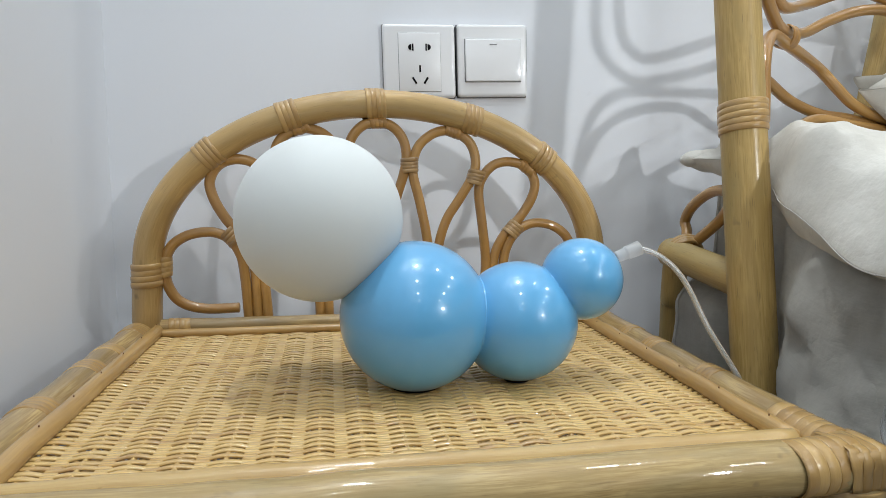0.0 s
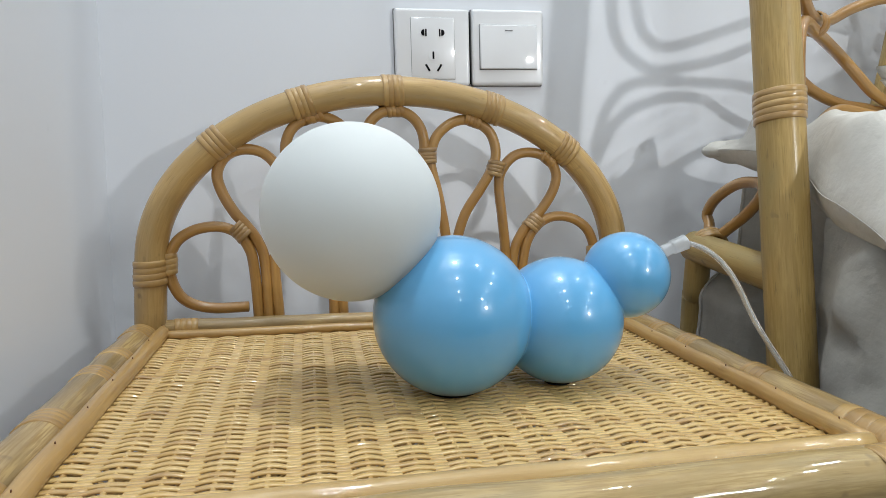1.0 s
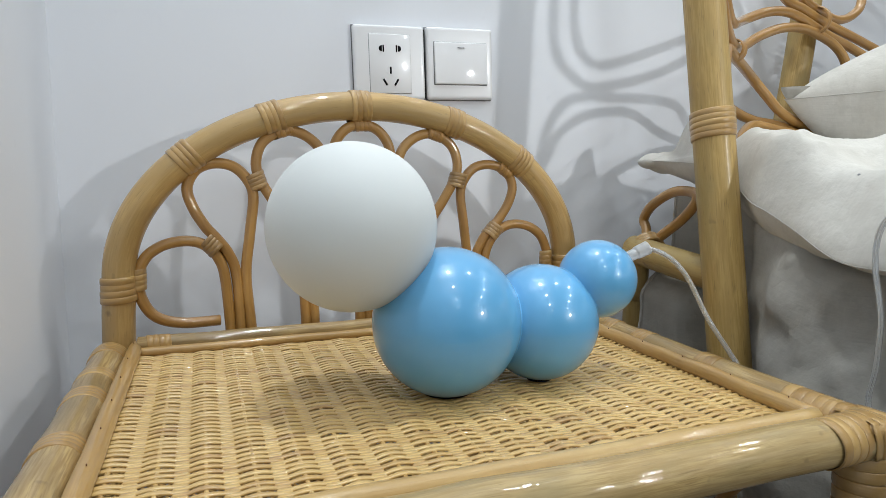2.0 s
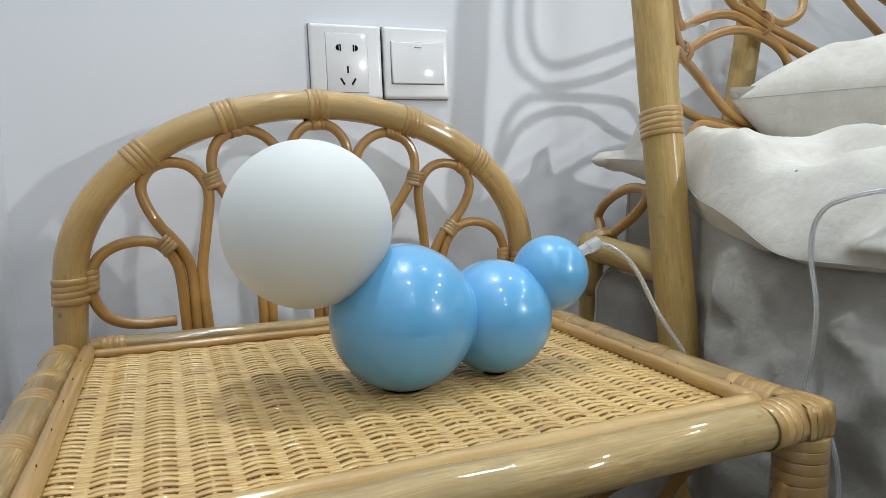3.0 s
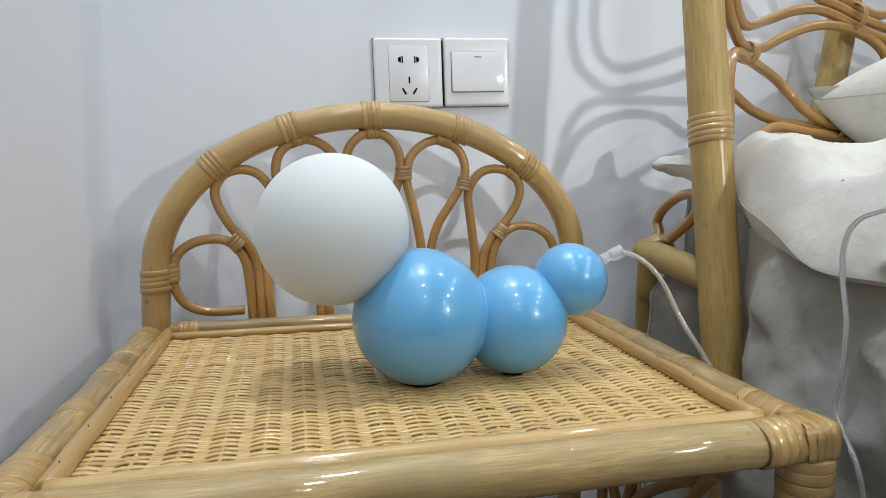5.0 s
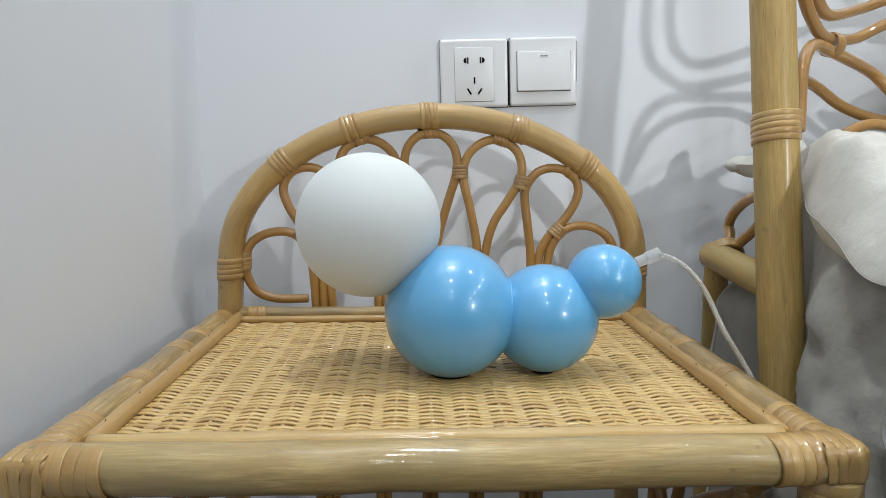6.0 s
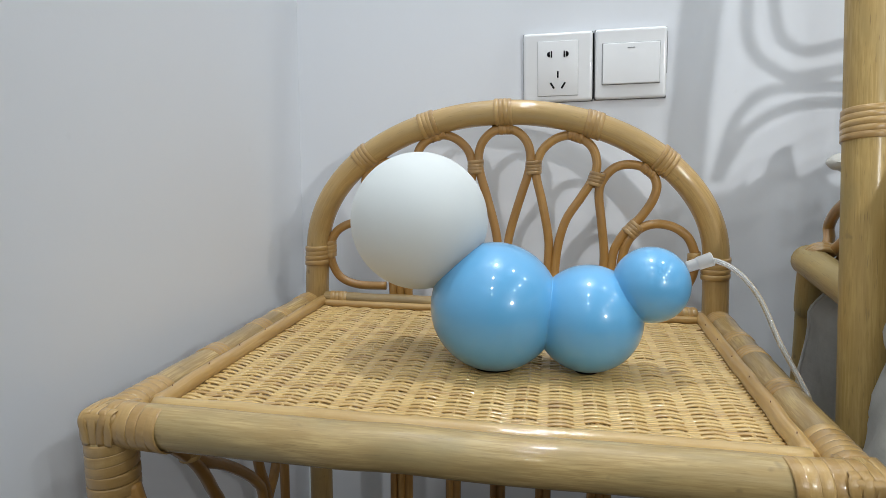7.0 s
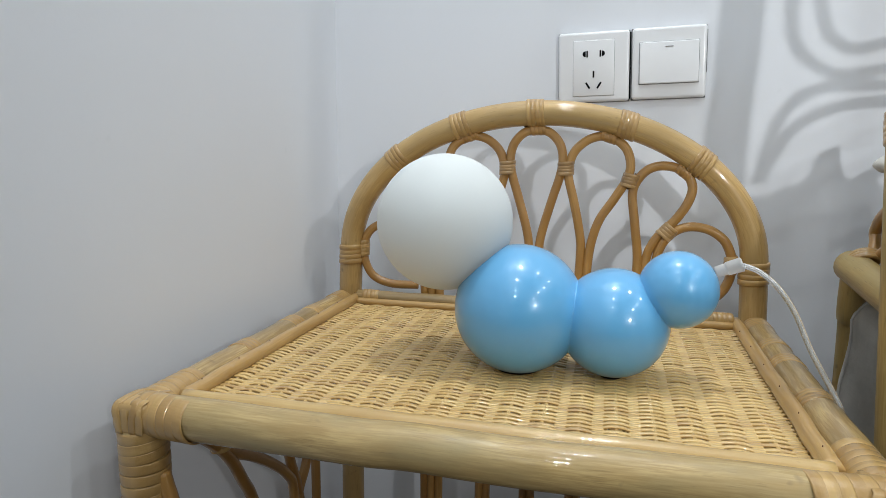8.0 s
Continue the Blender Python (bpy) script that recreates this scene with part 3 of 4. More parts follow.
def ball(centre, radius, flat_at=None):
    """A ball, cut flat at the foot."""
    bm = bmesh.new()
    bmesh.ops.create_uvsphere(bm, u_segments=96, v_segments=64, radius=radius, matrix=Matrix.Translation(centre))
    if flat_at is not None:
        for v in bm.verts:
            if v.co.z < flat_at:
                v.co.z = flat_at
    return bm


FOOT = 0.5776
MID_BALL, BIG_BALL, TAIL_BALL, GLOBE = ((0.1320, 0.6225, 0.6224), 0.0454), ((0.0530, 0.6214, 0.6293), 0.0553), ((0.1804, 0.6177, 0.6543), 0.0312), ((-0.0152, 0.6293, 0.7006), 0.0597)
for name, (c, r), material, label in (("body_ball", BIG_BALL, BLUE, "large light-blue lacquered ball"), ("middle_ball", MID_BALL, BLUE, "middle light-blue lacquered ball"),
                                      ("tail_ball", TAIL_BALL, BLUE, "small light-blue lacquered ball"), ("globe", GLOBE, OPAL, "matt opal white glass globe")):
    under(part(name, ball(c, r, FOOT if name in ("body_ball", "middle_ball") else None), material, lamp, label), lamp)
# Black discs that paint contact shade where the lower balls meet the weave.
for c, r in ((BIG_BALL[0], 0.0185), (MID_BALL[0], 0.0095)):
    bm = bmesh.new()
    bmesh.ops.create_cone(bm, cap_ends=True, segments=48, radius1=r, radius2=r + 0.0012, depth=0.0026, matrix=pose(c[0], c[1], FOOT - 0.0002))
    under(part("foot_pad", bm, DARK, lamp, "thin black disc, painted contact shade under the ball", False), lamp)
# fine joint rings where the balls meet
def joint(a, ra, b, rb, extra, wide, material, name):
    a, b = Vector(a), Vector(b)
    d = (b - a).length
    h = (d * d + ra * ra - rb * rb) / (2 * d)
    rad = math.sqrt(max(ra * ra - h * h, 1e-6)) + extra
    n = (b - a).normalized()
    u = n.orthogonal().normalized()
    w = n.cross(u)
    pts = [a + n * h + (u * math.cos(t) + w * math.sin(t)) * rad for t in np.linspace(0, 2 * math.pi, 72, endpoint=False)]
    return under(part(name, pole(pts, wide, 8, closed=True), material, lamp), lamp)


joint(*BIG_BALL, *MID_BALL, -0.0004, 0.0010, BLUE, "joint_ring")
joint(*MID_BALL, *TAIL_BALL, -0.0004, 0.0008, BLUE, "joint_ring")
joint(*BIG_BALL, *GLOBE, -0.0003, 0.0006, BLUE, "globe_seat")
GLAND = line((0.2075, 0.6158, 0.6705), (0.2255, 0.6139, 0.6780), 30)
under(part("cable_gland", pole(GLAND, lambda f: 0.0045 + 0.0003 * f if f < 0.42 else 0.0051 + 0.0006 * f, 28), FROST, lamp, "frosted clear plastic cable gland"), lamp)
CORD = spline([(0.2240, 0.6138, 0.6774), (0.2303, 0.6128, 0.6761), (0.2380, 0.6100, 0.6730), (0.2464, 0.6062, 0.6666), (0.2540, 0.6034, 0.6579), (0.2602, 0.6020, 0.6486), (0.2652, 0.6002, 0.6387),
               (0.2691, 0.5975, 0.6289), (0.2742, 0.5932, 0.6168), (0.2805, 0.5885, 0.6046), (0.2868, 0.5830, 0.5922), (0.2930, 0.5780, 0.5780), (0.3020, 0.5740, 0.5450), (0.3180, 0.5750, 0.48),
               (0.3200, 0.5500, 0.40), (0.3280, 0.5100, 0.36), (0.3400, 0.4800, 0.39), (0.3490, 0.4770, 0.455), (0.3515, 0.4792, 0.50), (0.3475, 0.4838, 0.5320), (0.3490, 0.4980, 0.5500), (0.3500, 0.5095, 0.5660),
               (0.3505, 0.5068, 0.59), (0.3505, 0.5055, 0.61), (0.3508, 0.5060, 0.635), (0.3515, 0.5135, 0.670), (0.3510, 0.5120, 0.695), (0.3500, 0.5020, 0.710), (0.3490, 0.4850, 0.7175), (0.3510, 0.4710, 0.7215), (0.3600, 0.4640, 0.7230), (0.3800, 0.4600, 0.7220), (0.4100, 0.4580, 0.7150)], 8)
cord = under(part("cord", pole(CORD, 0.0021, 12), PVC, lamp, "clear plastic twin cord"), lamp)
for s in (-1, 1):
    pts = [p + Vector((0.0, s * 0.0008, 0.0004 * s)) for p in CORD]
    part("wire", pole(pts, 0.0006, 6), WIRE, cord)

# ---- the rattan chair beside the table ----
chair = thing("rattan_chair", (0.65, 0.60, 0), "natural rattan chair with scrolled back, heaped with linen", "chair")


def chair_part(name, bm, material, label=""):
    return under(part(name, bm, material, chair, label), chair)


def upright(z):
    return Vector((0.3655 - 0.0147 * (z - 0.6) * 0.9, 0.668 + 0.148 * (z - 0.6), z))


chair_part("back_post", pole(spline([upright(z) for z in np.linspace(0.0, 1.45, 12)], 4), lambda f: 0.0205 - 0.001 * f, 24), POST, "thick leaning cane post")
chair_part("binding", rings_on(bmesh.new(), upright(0.786), (0, 0.148, 1), 0.0203, 5, 0.0066, 0.0017, 32, 7), PEEL)
chair_part("centre_post", pole(spline([(0.662, 0.878, 0.75), (0.669, 0.880, 0.81), (0.688, 0.882, 0.923), (0.706, 0.885, 1.05), (0.74, 0.888, 1.35)], 6), 0.0185, 20), POST)
chair_part("side_rail", pole(line((0.370, 0.822, 0.648), upright(0.634) + Vector((0.004, 0, 0))), 0.0165, 20), POST)
chair_part("rear_leg", pole(spline([(0.373, 0.815, 0.650), (0.374, 0.820, 0.60), (0.381, 0.832, 0.53), (0.388, 0.845, 0.0)], 6), 0.0135, 16), POST)
LOOP = [(0.384, 0.812, 0.655), (0.392, 0.828, 0.672), (0.393, 0.834, 0.683), (0.392, 0.818, 0.700), (0.392, 0.785, 0.716), (0.392, 0.755, 0.718), (0.390, 0.742, 0.710), (0.390, 0.760, 0.690), (0.388, 0.785, 0.672)]
chair_part("side_loop", pole(spline(LOOP, 7, True), 0.0058, 12, closed=True), CANE)
chair_part("binding", rings_on(bmesh.new(), (0.378, 0.806, 0.652), (0.1, 0.6, 0.35), 0.0168, 3, 0.0060, 0.0014, 24, 9, 0.12), PEEL)


def panel_y(x, z):
    """Depth of the leaning back panel, which turns forward towards the post."""
    slope = 0.75 * (x - 0.4615) if x < 0.53 else 0.0514 + 0.09 * (x - 0.53)
    return min(0.7733 + slope + 0.148 * (z - 0.877), 0.914)


SCROLLS = [
    [(0.4230, 1.0350), (0.4190, 0.9750), (0.4230, 0.9400), (0.4340, 0.9170), (0.4600, 0.9075), (0.5320, 0.9290), (0.5730, 0.9430), (0.6120, 0.9480), (0.6440, 0.9420), (0.6880, 0.9270), (0.7340, 0.9150), (0.7780, 0.9010)],
    [(0.5870, 0.9950), (0.6160, 0.9640), (0.6450, 0.9560), (0.6840, 0.9430), (0.7480, 0.9280), (0.8100, 0.9120)],
    [(0.4000, 1.0000), (0.3990, 0.9500), (0.4060, 0.9180), (0.4210, 0.8970), (0.4480, 0.8825), (0.5130, 0.8920), (0.5610, 0.9120), (0.6040, 0.9260), (0.6480, 0.9290), (0.6930, 0.9190), (0.7200, 0.9040), (0.7320, 0.8830), (0.7340, 0.8480)],
    [(0.6230, 1.0350), (0.6380, 0.9880), (0.6570, 0.9650), (0.6850, 0.9550), (0.7140, 0.9480), (0.7450, 0.9550), (0.7710, 0.9730), (0.7800, 1.0030)],
]
LOW_SCROLLS = [
    [(0.3925, 0.7840), (0.3960, 0.8090), (0.3995, 0.8360), (0.4080, 0.8580), (0.4250, 0.8715), (0.4620, 0.8700), (0.5410, 0.8570), (0.5680, 0.8340), (0.5880, 0.8180), (0.6160, 0.8060), (0.6470, 0.7980), (0.6890, 0.7870)],
    [(0.4550, 0.7650), (0.4850, 0.7840), (0.5400, 0.7980), (0.5910, 0.7920), (0.6290, 0.7880), (0.6890, 0.7750)],
    [(0.7390, 1.1150), (0.8290, 1.0530), (0.8940, 1.0040), (0.9730, 0.9610), (1.0240, 0.9350)],
    [(0.7630, 1.1070), (0.8750, 1.0540), (0.9880, 1.0210), (1.1050, 0.9880), (1.1760, 0.9680)],
]
deep = [(0.393, 0.712, 0.786), (0.401, 0.725, 0.814), (0.412, 0.745, 0.836), (0.430, 0.775, 0.8455), (0.455, 0.808, 0.8465), (0.484, 0.827, 0.839), (0.516, 0.832, 0.820), (0.555, 0.832, 0.806), (0.600, 0.830, 0.800), (0.690, 0.834, 0.784)]
chair_part("back_scroll", pole(spline(deep, 7), 0.0062, 12), CANE)
for strand in SCROLLS + LOW_SCROLLS:
    pts = spline([(x, panel_y(x, z), z) for x, z in strand], 7)
    chair_part("back_scroll", pole(pts, 0.0062, 12), CANE)
for i, (x, z, ax, rr) in enumerate(((0.4615, 0.8770, (1, 0.3, -0.15), 0.0120), (0.671, 0.942, (1, 0.2, -0.15), 0.0185), (0.632, 0.798, (1, 0.3, -0.1), 0.0135))):
    chair_part("binding", rings_on(bmesh.new(), (x, panel_y(x, z), z), ax, rr, 2, 0.0060 if i == 0 else 0.0042, 0.0010, 20, 40 + i, 0.12 if i == 0 else 0.35), CANE)
chair_part("seat_frame", box(bmesh.new(), (0.44, 0.42, 0.05), pose(0.64, 0.50, 0.52), 0.02, 3), POST)
for x, y in ((0.43, 0.30), (0.85, 0.30), (0.85, 0.72)):
    chair_part("leg", pole(line((x, y, 0), (x, y, 0.52)), 0.02, 16), POST)


# ---- linen on the chair ----
def pillow(name, corners, thick, label, category, seed, pinch=0.10, sag=0.6, lumps=0.012, creases=0.006, full=2.2, full_low=2.2):
    """A stuffed cover with knife edges; corners: four places in order round it, the first edge along u."""
    n = 64
    a, b, c, d = (Vector(q) for q in corners)
    normal = ((b - a).cross(d - a)).normalized()
    if normal.z < 0:
        normal = -normal
    wide, deep = (b - a).length, (d - a).length
    bm = bmesh.new()
    uv = bm.loops.layers.uv.verify()
    grid = {}
    off = Vector((seed * 3.7, seed * 1.3, 0))
    for face in (1, -1):
        for i in range(n + 1):
            for j in range(n + 1):
                edge = i in (0, n) or j in (0, n)
                if edge and face < 0:
                    grid[face, i, j] = grid[1, i, j]
                    continue
                u, v = 2 * i / n - 1, 2 * j / n - 1
                u, v = math.sin(u * math.pi / 2), math.sin(v * math.pi / 2)
                pu, pv = u * (1 - pinch * (1 - v * v)), v * (1 - pinch * (1 - u * u))
                s, t = (pu + 1) / 2, (pv + 1) / 2
                p = a * (1 - s) * (1 - t) + b * s * (1 - t) + c * s * t + d * (1 - s) * t
                k = full if face > 0 else full_low
                h = max(0.0, (1 - abs(u) ** k) * (1 - abs(v) ** k)) ** 0.5
                q = Vector((u * wide / 2, v * deep / 2, face * 0.3))
                w = noise.noise(q * 6.5 + off) * lumps + (abs(noise.noise(Vector((q.x * 6 + q.y * 9, q.y * 4, face)) + off)) - 0.25) * -creases * 2.2
                w += noise.noise(q * 24 + off) * creases * 0.55
                lift = thick * h * (1 if face > 0 else -sag) + w * min(1, h * 1.6)
                grid[face, i, j] = bm.verts.new(p + normal * lift)
    for face in (1, -1):
        for i in range(n):
            for j in range(n):
                f = bm.faces.new([grid[face, *k] for k in ((i, j), (i + 1, j), (i + 1, j + 1), (i, j + 1))])
                for loop, (x, y) in zip(f.loops, ((i, j), (i + 1, j), (i + 1, j + 1), (i, j + 1))):
                    loop[uv].uv = (x / n * wide, y / n * deep + (face < 0) * 0.37)
    rim = [grid[1, i, 0].co.copy() for i in range(n)] + [grid[1, n, j].co.copy() for j in range(n)] + [grid[1, i, n].co.copy() for i in range(n, 0, -1)] + [grid[1, 0, j].co.copy() for j in range(n, 0, -1)]
    ob = thing(name, a, label, category)
    under(part("cover", bm, LINEN, ob), ob)
    under(part("seam", pole(rim, 0.0008, 6, closed=True), SEAM, ob, "stitched edge seam"), ob)
    return ob


def smooth(a, b, x):
    t = max(0.0, min(1.0, (x - a) / (b - a)))
    return t * t * (3 - 2 * t)


RIM = spline([(0.394, 0.846, 0.749), (0.386, 0.836, 0.751), (0.390, 0.800, 0.752), (0.396, 0.740, 0.746), (0.391, 0.692, 0.726), (0.373, 0.653, 0.711), (0.369, 0.627, 0.702), (0.364, 0.597, 0.690),
              (0.351, 0.540, 0.669), (0.366, 0.490, 0.666), (0.385, 0.440, 0.661), (0.398, 0.360, 0.645), (0.41, 0.285, 0.625)], 12)


def heap_top(x, y):
    """Height of the slack upper cover: a ridge behind, a hollow, and a swelling in front of it."""
    z = 0.770 - 0.008 * smooth(0.69, 0.78, y) + 0.010 * math.exp(-((x - 0.40) / 0.05) ** 2 - ((y - 0.67) / 0.05) ** 2)
    # Bulge hidden behind the post, added for its round shadow on the wall.
    z += 0.036 * math.exp(-(((x - 0.424) / 0.013) ** 2 + ((y - 0.788) / 0.022) ** 2) ** 2)
    z += 0.016 * math.exp(-((x - 0.53) / 0.055) ** 2 - ((y - 0.575) / 0.05) ** 2)
    z -= 0.020 * math.exp(-((x - 0.455) / 0.03) ** 2 - ((y - 0.565) / 0.05) ** 2)
    z -= 0.024 * math.exp(-((x - 0.545) / 0.085) ** 2 - ((y - 0.735) / 0.065) ** 2)
    return z - 0.05 * smooth(0.60, 0.95, x) - 0.03 * smooth(0.45, 0.28, y)


def slack_cushion():
    """A loose linen cushion; its stitched rim runs along the chair's side and sags in the middle."""
    n, m, wide = len(RIM) - 1, 70, 0.46
    bm = bmesh.new()
    uv = bm.loops.layers.uv.verify()
    grid = {}
    for face in (1, -1):
        for i in range(n + 1):
            rim = RIM[i]
            tip = min(1.0, (i / 16) ** 0.16, ((n - i) / 12) ** 0.5)
            ramp = 0.024 + 0.085 * smooth(0.655, 0.560, rim.y)
            for j in range(m + 1):
                s = j / m
                if face < 0 and (j == 0 or j == m or i in (0, n)):
                    grid[face, i, j] = grid[1, i, j]
                    continue
                dx = wide * s ** 1.7
                back = rim.y - 0.10 * s * (1 - i / n)
                f = math.sin(math.pi / 2 * min(1, dx / ramp)) ** 0.75 * (1 - s ** 6)
                q = Vector((dx * 1.1, rim.y, face * 0.2))
                soft = min(1.0, dx / 0.025)
                lump = noise.noise(q * 8 + Vector((2.1, 0, 0))) * 0.012 + (abs(noise.noise(Vector((q.x * 10 + q.y * 8, q.y * 9 - q.x * 8, face)))) - 0.22) * -0.020
                lump += 0.006 * max(0.0, 1 - 3.0 * abs(noise.noise(Vector((q.x * 9 - q.y * 5, q.y * 8 + q.x * 6, 7 + face))))) ** 2
                lump += (abs(noise.noise(Vector((q.x * 22 - q.y * 9, q.y * 18 + q.x * 9, 4 + face)))) - 0.22) * -0.007 + noise.noise(q * 34) * 0.0012
                if face > 0:
                    high = heap_top(rim.x + dx, back) - rim.z
                    z = rim.z + tip * high * f + lump * soft * tip
                    fold = smooth(0.009, -0.009, rim.y - 0.492 + 0.55 * (z - 0.69)) * smooth(0.0, 0.016, dx) * smooth(0.22, 0.06, dx)
                    p = Vector((rim.x + dx - 0.042 * fold + lump * 0.5 * soft, back, z - 0.022 * fold))
                else:
                    deep = (0.006 + 0.030 * smooth(0.545, 0.62, rim.y)) * (0.45 + 0.55 * smooth(0.835, 0.745, rim.y))
                    p = Vector((rim.x + dx + lump * 0.3 * soft, back, rim.z - tip * deep * math.sin(math.pi / 2 * min(1, dx / 0.022)) ** 0.8 * (1 - s ** 6) + lump * 0.4 * soft))
                grid[face, i, j] = bm.verts.new(p)
    for face in (1, -1):
        for i in range(n):
            for j in range(m):
                keys = ((i, j), (i + 1, j), (i + 1, j + 1), (i, j + 1))
                f = bm.faces.new([grid[face, *k] for k in keys])
                for loop, (a, b) in zip(f.loops, keys):
                    loop[uv].uv = (b / m * 0.50, a / n * 0.60 + (face < 0) * 0.71)
    ob = thing("linen_cushion", (0.60, 0.55, 0.64), "crumpled off-white linen cushion slumped on the rattan chair", "cushion")
    under(part("cover", bm, LINEN, ob), ob)
    under(part("seam", pole(RIM, 0.0005, 6), SEAM, ob, "stitched edge seam"), ob)
    return ob


low_cushion = slack_cushion()
bm = bmesh.new()
bmesh.ops.create_uvsphere(bm, u_segments=28, v_segments=16, radius=1, matrix=pose(0.402, 0.829, 0.7525, 0, -6, 20) @ Matrix.Diagonal((0.019, 0.020, 0.0095, 1)))
for v in bm.verts:
    v.co += v.normal * 0.0018 * noise.noise(v.co * 90)
bm.loops.layers.uv.verify()
under(part("folded_corner", bm, LINEN, low_cushion, "rounded, turned-over corner"), low_cushion)
bm = bmesh.new()
bmesh.ops.create_uvsphere(bm, u_segments=12, v_segments=8, radius=0.0014, matrix=Matrix.Translation((0.398, 0.566, 0.7368)))
under(part("burr", bm, GREY, low_cushion, "tiny dark speck in the linen"), low_cushion)
high_pillow = pillow("linen_pillow", [(0.592, 0.818, 0.832), (0.80, 0.55, 0.845), (1.10, 0.60, 0.87), (0.97, 0.86, 0.90)], 0.066, "pale linen pillow leaning on the scrolled chair back", "pillow", 8, 0.06, 1.75, 0.012, 0.006, 2.6, 5.0)



def corner_flap():
    """The empty corner of the pillow's cover, turned up and flattened."""
    bm = bmesh.new()
    uv = bm.loops.layers.uv.verify()
    n = 10
    a, b, c, d = (Vector(q) for q in FLAP)
    rows = []
    for i in range(n + 1):
        u = i / n
        row = []
        for j in range(n + 1):
            v = j / n
            p = a * (1 - u) * (1 - v) + b * u * (1 - v) + c * u * v + d * (1 - u) * v
            p += Vector((0, -0.006 * math.sin(math.pi * u) * (0.5 + v), 0.0025 * math.sin(math.pi * v) * (1 - u)))
            p.x -= 0.004 * math.sin(math.pi * v) * (1 - u)
            row.append(bm.verts.new(p))
        rows.append(row)
    for i in range(n):
        for j in range(n):
            keys = ((i, j), (i + 1, j), (i + 1, j + 1), (i, j + 1))
            f = bm.faces.new([rows[k][l] for k, l in keys])
            for loop, (k, l) in zip(f.loops, keys):
                loop[uv].uv = (k * 0.004, l * 0.002)
    bmesh.ops.solidify(bm, geom=bm.faces[:], thickness=0.0022)
    return bm


FLAP = [(0.5905, 0.815, 0.8330), (0.640, 0.800, 0.8330), (0.650, 0.796, 0.8490), (0.5855, 0.818, 0.8475)]
under(part("corner_tab", corner_flap(), LINEN, high_pillow, "flat turned-up linen corner"), high_pillow)


FOLDS = [((0.455, 0.662), (0.505, 0.612), 0.010, 0.030), ((0.505, 0.612), (0.560, 0.560), 0.008, 0.026), ((0.503, 0.612), (0.462, 0.600), 0.006, 0.014), ((0.462, 0.600), (0.435, 0.570), 0.006, 0.016),
         ((0.625, 0.640), (0.560, 0.580), 0.006, 0.022), ((0.600, 0.665), (0.545, 0.625), 0.005, 0.020), ((0.420, 0.580), (0.450, 0.520), 0.005, 0.030), ((0.450, 0.520), (0.490, 0.440), 0.005, 0.028)]


def drape():
    """The linen cover that hangs from the seat down the chair's side."""
    n, m = 110, 90
    bm = bmesh.new()
    uv = bm.loops.layers.uv.verify()
    rows = []
    for i in range(n + 1):
        row = []
        for j in range(m + 1):
            end = 0.806
            y = 0.24 + (end - 0.24) * i / n
            head = 0.672 + 0.030 * smooth(0.545, 0.65, y) + 0.018 * smooth(0.66, 0.72, y)
            z = head - (head - 0.155) * j / m
            fall = smooth(0.69, 0.50, z)
            behind = smooth(0.655, 0.678, y)
            near = smooth(0.655, 0.590, y)
            fold = 0.010 * math.sin(y * 26 + 30 * z + 1.5 * noise.noise(Vector((y * 6, z * 5, 2))))
            crease = (abs(noise.noise(Vector((y * 5 + z * 8, z * 7 - y * 5, 5)))) - 0.2) * -0.034
            crease += (abs(noise.noise(Vector((y * 12 - z * 10, z * 11 + y * 6, 15)))) - 0.2) * -0.011
            crease -= 0.009 * max(0.0, 1 - 3.2 * abs(noise.noise(Vector((y * 6 + z * 5, z * 3.5 - y * 5, 9))))) ** 2
            crease -= 0.006 * max(0.0, 1 - 3.0 * abs(noise.noise(Vector((y * 9 - z * 12, z * 5 + y * 8, 21))))) ** 2
            for (y0, z0), (y1, z1), high, wide in FOLDS:
                dy, dz = y1 - y0, z1 - z0
                at = max(0.0, min(1.0, ((y - y0) * dy + (z - z0) * dz) / (dy * dy + dz * dz)))
                away = math.hypot(y - y0 - at * dy, z - z0 - at * dz)
                side = 1 if (y - y0) * dz - (z - z0) * dy > 0 else 0.45
                crease -= 0.7 * high * math.exp(-(away / (0.8 * wide * side)) ** 1.5) * (0.45 + 0.55 * math.sin(math.pi * (0.15 + 0.7 * at)))
            slant = min(1.0, max(0.0, (head - z) / 0.12))
            low = smooth(0.645, 0.590, z) * smooth(0.700, 0.745, y)
            x = 0.383 + (fold * fall + crease) * (0.25 + 0.75 * near) - 0.044 * slant * near * smooth(0.50, 0.57, y) + 0.034 * behind - 0.046 * low
            x -= 0.034 * smooth(0.70, 0.42, z) * smooth(0.60, 0.50, y)
            x += 0.03 * smooth(head - 0.014, head, z) * (1 - behind)
            row.append(bm.verts.new((x, y, z)))
        rows.append(row)
    for i in range(n):
        for j in range(m):
            f = bm.faces.new((rows[i][j], rows[i + 1][j], rows[i + 1][j + 1], rows[i][j + 1]))
            for loop, (a, b) in zip(f.loops, ((i, j), (i + 1, j), (i + 1, j + 1), (i, j + 1))):
                loop[uv].uv = (a / n * 0.62, b / m * 0.56)
    hem = [v.co.copy() for v in rows[-1]]
    bmesh.ops.solidify(bm, geom=bm.faces[:], thickness=0.0015)
    return bm, hem


cover = thing("linen_cover", (0.42, 0.5, 0.16), "wrinkled off-white linen cover hanging down the chair's side", "cover")
cloth, border = drape()
under(part("cloth", cloth, LINEN, cover), cover)
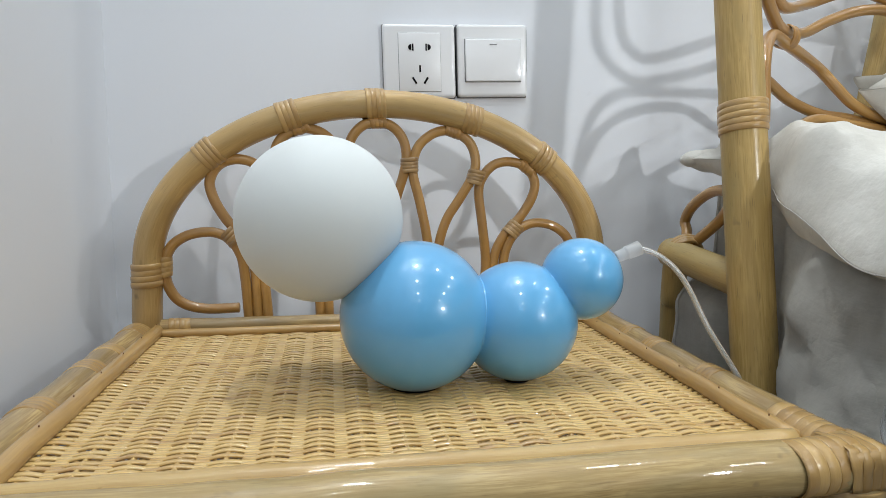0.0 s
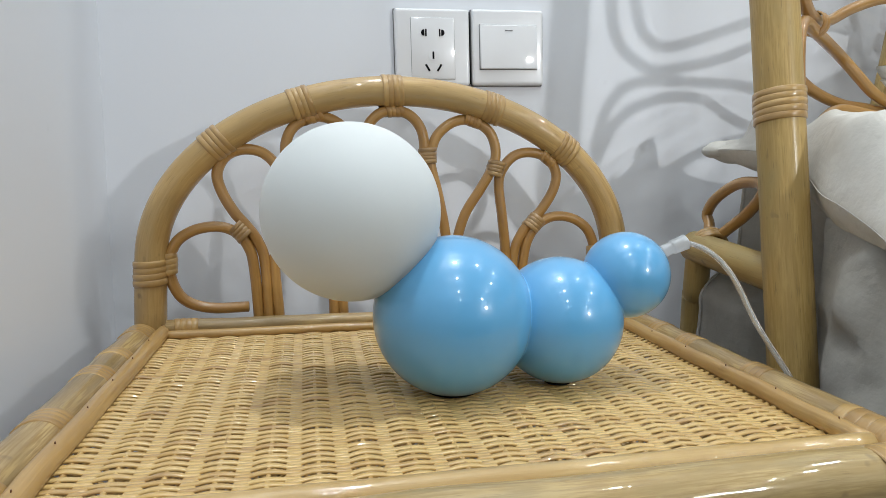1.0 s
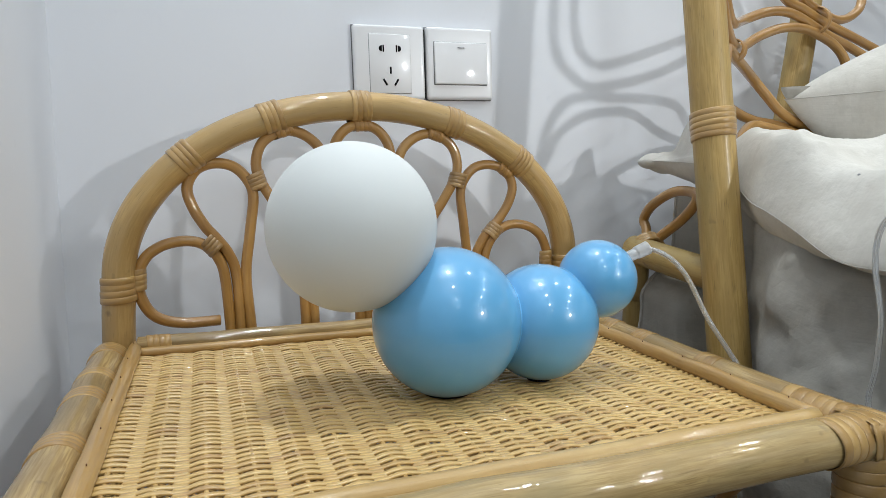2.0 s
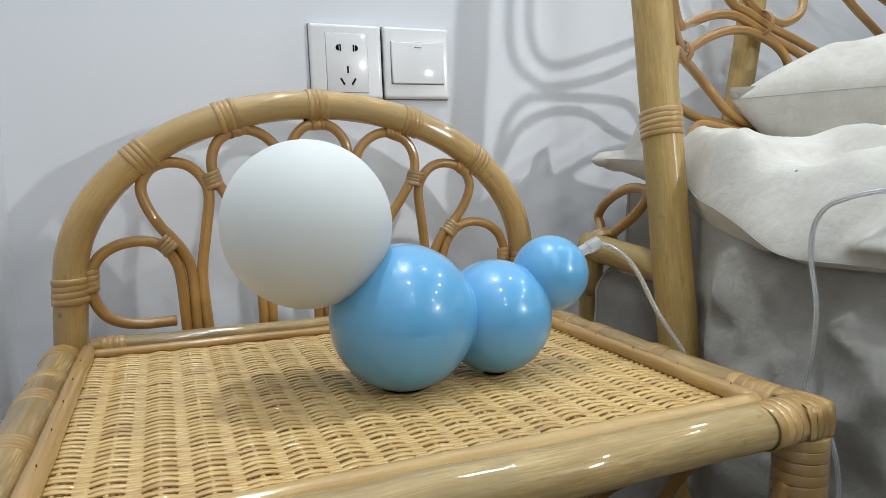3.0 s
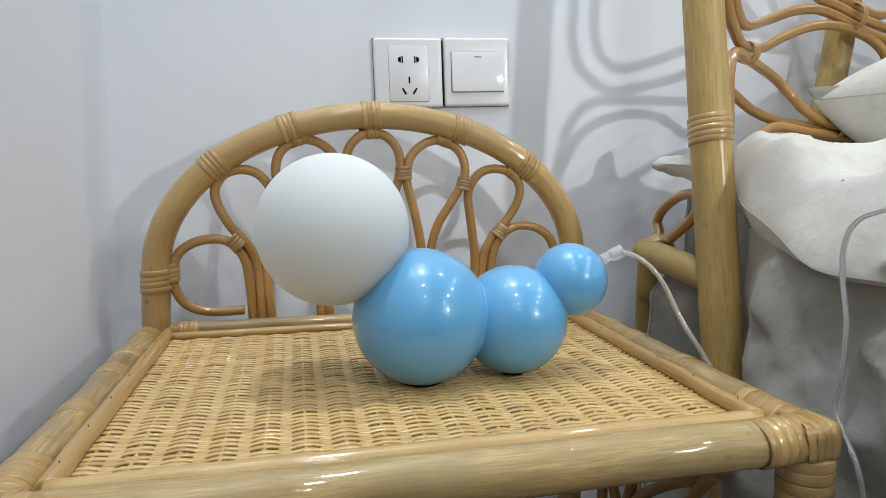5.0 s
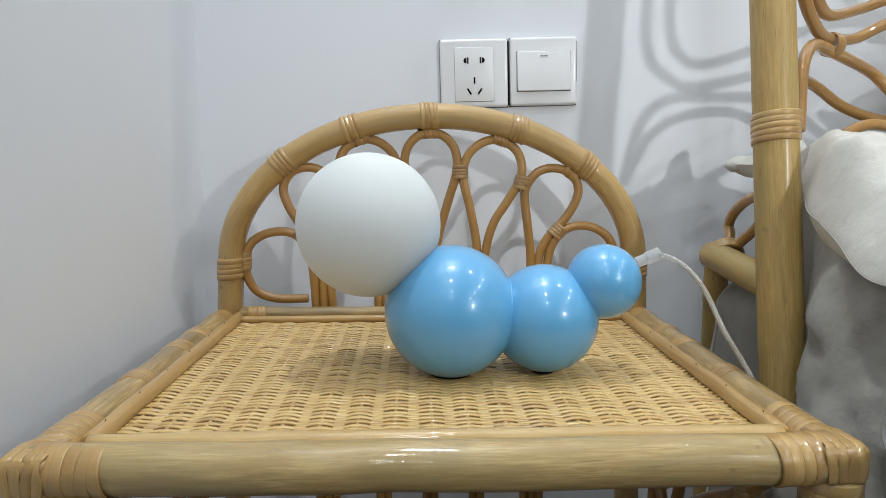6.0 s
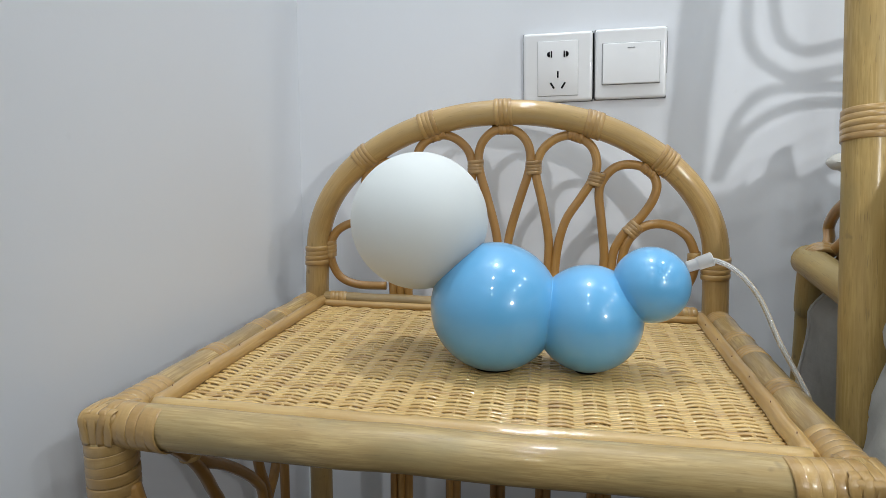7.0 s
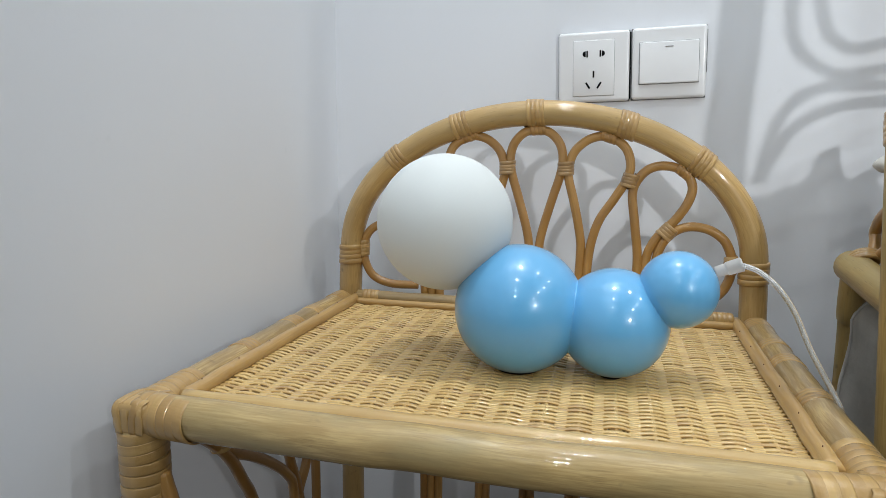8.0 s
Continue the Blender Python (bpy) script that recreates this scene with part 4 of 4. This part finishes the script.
under(part("hem", pole(border, 0.0022, 6), SEAM, cover, "stitched rear hem"), cover)


# ---- lights of the room ----
def downlight(x, y):
    ob = thing("ceiling_light", (x, y, CEIL), "small round recessed ceiling light, lit", "ceiling light", "ceiling lights")
    pts = [(0.052 * math.cos(a), 0.052 * math.sin(a), -0.004) for a in np.linspace(0, 2 * math.pi, 40, endpoint=False)]
    part("trim_ring", pole(pts, 0.006, 8, closed=True), PLASTIC, ob)
    return ob


first = downlight(*DOWNLIGHTS[0][:2])
for lx, ly, watts in DOWNLIGHTS[1:]:
    copy_thing(first, pose(lx, ly, CEIL))
light_stand = thing("panel_light", (PANEL.x, PANEL.y, 0), "square lit light panel on a thin black stand", "light")
back = PANEL + (PANEL - Vector((0.2, 0.75, 0.75))).normalized() * 0.014
m = look(back, (0.2, 0.75, 0.75))
under(part("housing", box(bmesh.new(), (0.07, 0.07, 0.018), m, 0.004, 2), DARK, light_stand), light_stand)
under(part("stand", pole(line((PANEL.x + 0.02, PANEL.y - 0.04, 0.02), (PANEL.x + 0.02, PANEL.y - 0.04, PANEL.z - 0.02)), 0.012, 12), DARK, light_stand), light_stand)
bm = bmesh.new()
bmesh.ops.create_cone(bm, cap_ends=True, segments=32, radius1=0.12, radius2=0.11, depth=0.02, matrix=pose(PANEL.x + 0.02, PANEL.y - 0.04, 0.01))
under(part("base", bm, DARK, light_stand, smooth=False), light_stand)

# ---- the woven table top, strand by strand ----
PITCH_X, PITCH_Y, WEAVE_Z = 0.0253, 0.00335, 0.5742
X_FIRST, COLUMNS = -0.168, 17
top = table_part("woven_top", pole(line((CX - HALF, 0.65, 0.5585), (CX + HALF, 0.65, 0.5585)), 0.0080, 12), CANE, "varnished cane weave, plain over-and-under")


def weaver_mesh(parity, seed):
    """One cane strand that runs across the top, over and under the stakes in turn."""
    rng = random.Random(seed)
    sides = 9
    bm = bmesh.new()
    uv = bm.loops.layers.uv.verify()
    steps = 8
    count = (COLUMNS + 1) * steps
    lift = [rng.uniform(0.6, 1.35) for _ in range(COLUMNS + 2)]
    drift = [rng.uniform(-0.0007, 0.0007) for _ in range(COLUMNS + 2)]
    rings = []
    for i in range(count + 1):
        c = i / steps - 0.5
        k = max(0, min(COLUMNS, round(c)))
        wave = math.cos(math.pi * (c + parity))
        wave = math.copysign(max(0.0, (abs(wave) - 0.45) / 0.55) ** 0.9, wave)
        z = 0.0013 * wave * lift[k] if wave > 0 else 0.0060 * wave
        swell = max(0.0, wave)
        flush = 1 - min(1.0, abs(wave) * 4)
        half_y, half_z = 0.00178 + (0.00042 + 0.00014 * lift[k]) * swell + 0.00022 * flush - 0.0005 * max(0.0, -wave), 0.00095
        x = (c) * PITCH_X
        y = drift[k] * swell
        rings.append([bm.verts.new((x, y + half_y * math.cos(2 * math.pi * s / sides + 0.45), z + half_z * math.copysign(abs(math.sin(2 * math.pi * s / sides + 0.45)) ** 0.6, math.sin(2 * math.pi * s / sides + 0.45)))) for s in range(sides)])
    for i in range(count):
        for s in range(sides):
            f = bm.faces.new((rings[i][s], rings[i][(s + 1) % sides], rings[i + 1][(s + 1) % sides], rings[i + 1][s]))
            for loop, (a, b) in zip(f.loops, ((s, i), (s + 1, i), (s + 1, i + 1), (s, i + 1))):
                loop[uv].uv = (0.0085 * a / sides + 0.0001, b * PITCH_X / steps)
    bm.faces.new(rings[0]), bm.faces.new(rings[-1])
    me = bpy.data.meshes.new("weaver")
    bmesh.ops.recalc_face_normals(bm, faces=bm.faces)
    bm.to_mesh(me)
    bm.free()
    me.materials.append(WEAVE)
    me.shade_smooth()
    return me


weavers = [[weaver_mesh(p, 100 + 10 * p + k) for k in range(6)] for p in (0, 1)]
rng = random.Random(11)
rows = int((0.8155 - 0.4850) / PITCH_Y)
for i in range(rows):
    ob = new("weaver", weavers[i % 2][rng.randrange(6)])
    ob.parent = top
    ob.location = (X_FIRST, 0.4850 + i * PITCH_Y + rng.uniform(-0.00025, 0.00025), WEAVE_Z + rng.uniform(-0.0002, 0.0002))
stake = bpy.data.meshes.new("stake")
bm = pole(line((0, 0.476, 0), (0, 0.820, 0), 4), 0.0016, 8)
bm.to_mesh(stake)
bm.free()
stake.materials.append(WEAVE)
for i in range(COLUMNS):
    ob = new("stake", stake)
    ob.parent = top
    ob.location = (X_FIRST + i * PITCH_X, 0, WEAVE_Z)
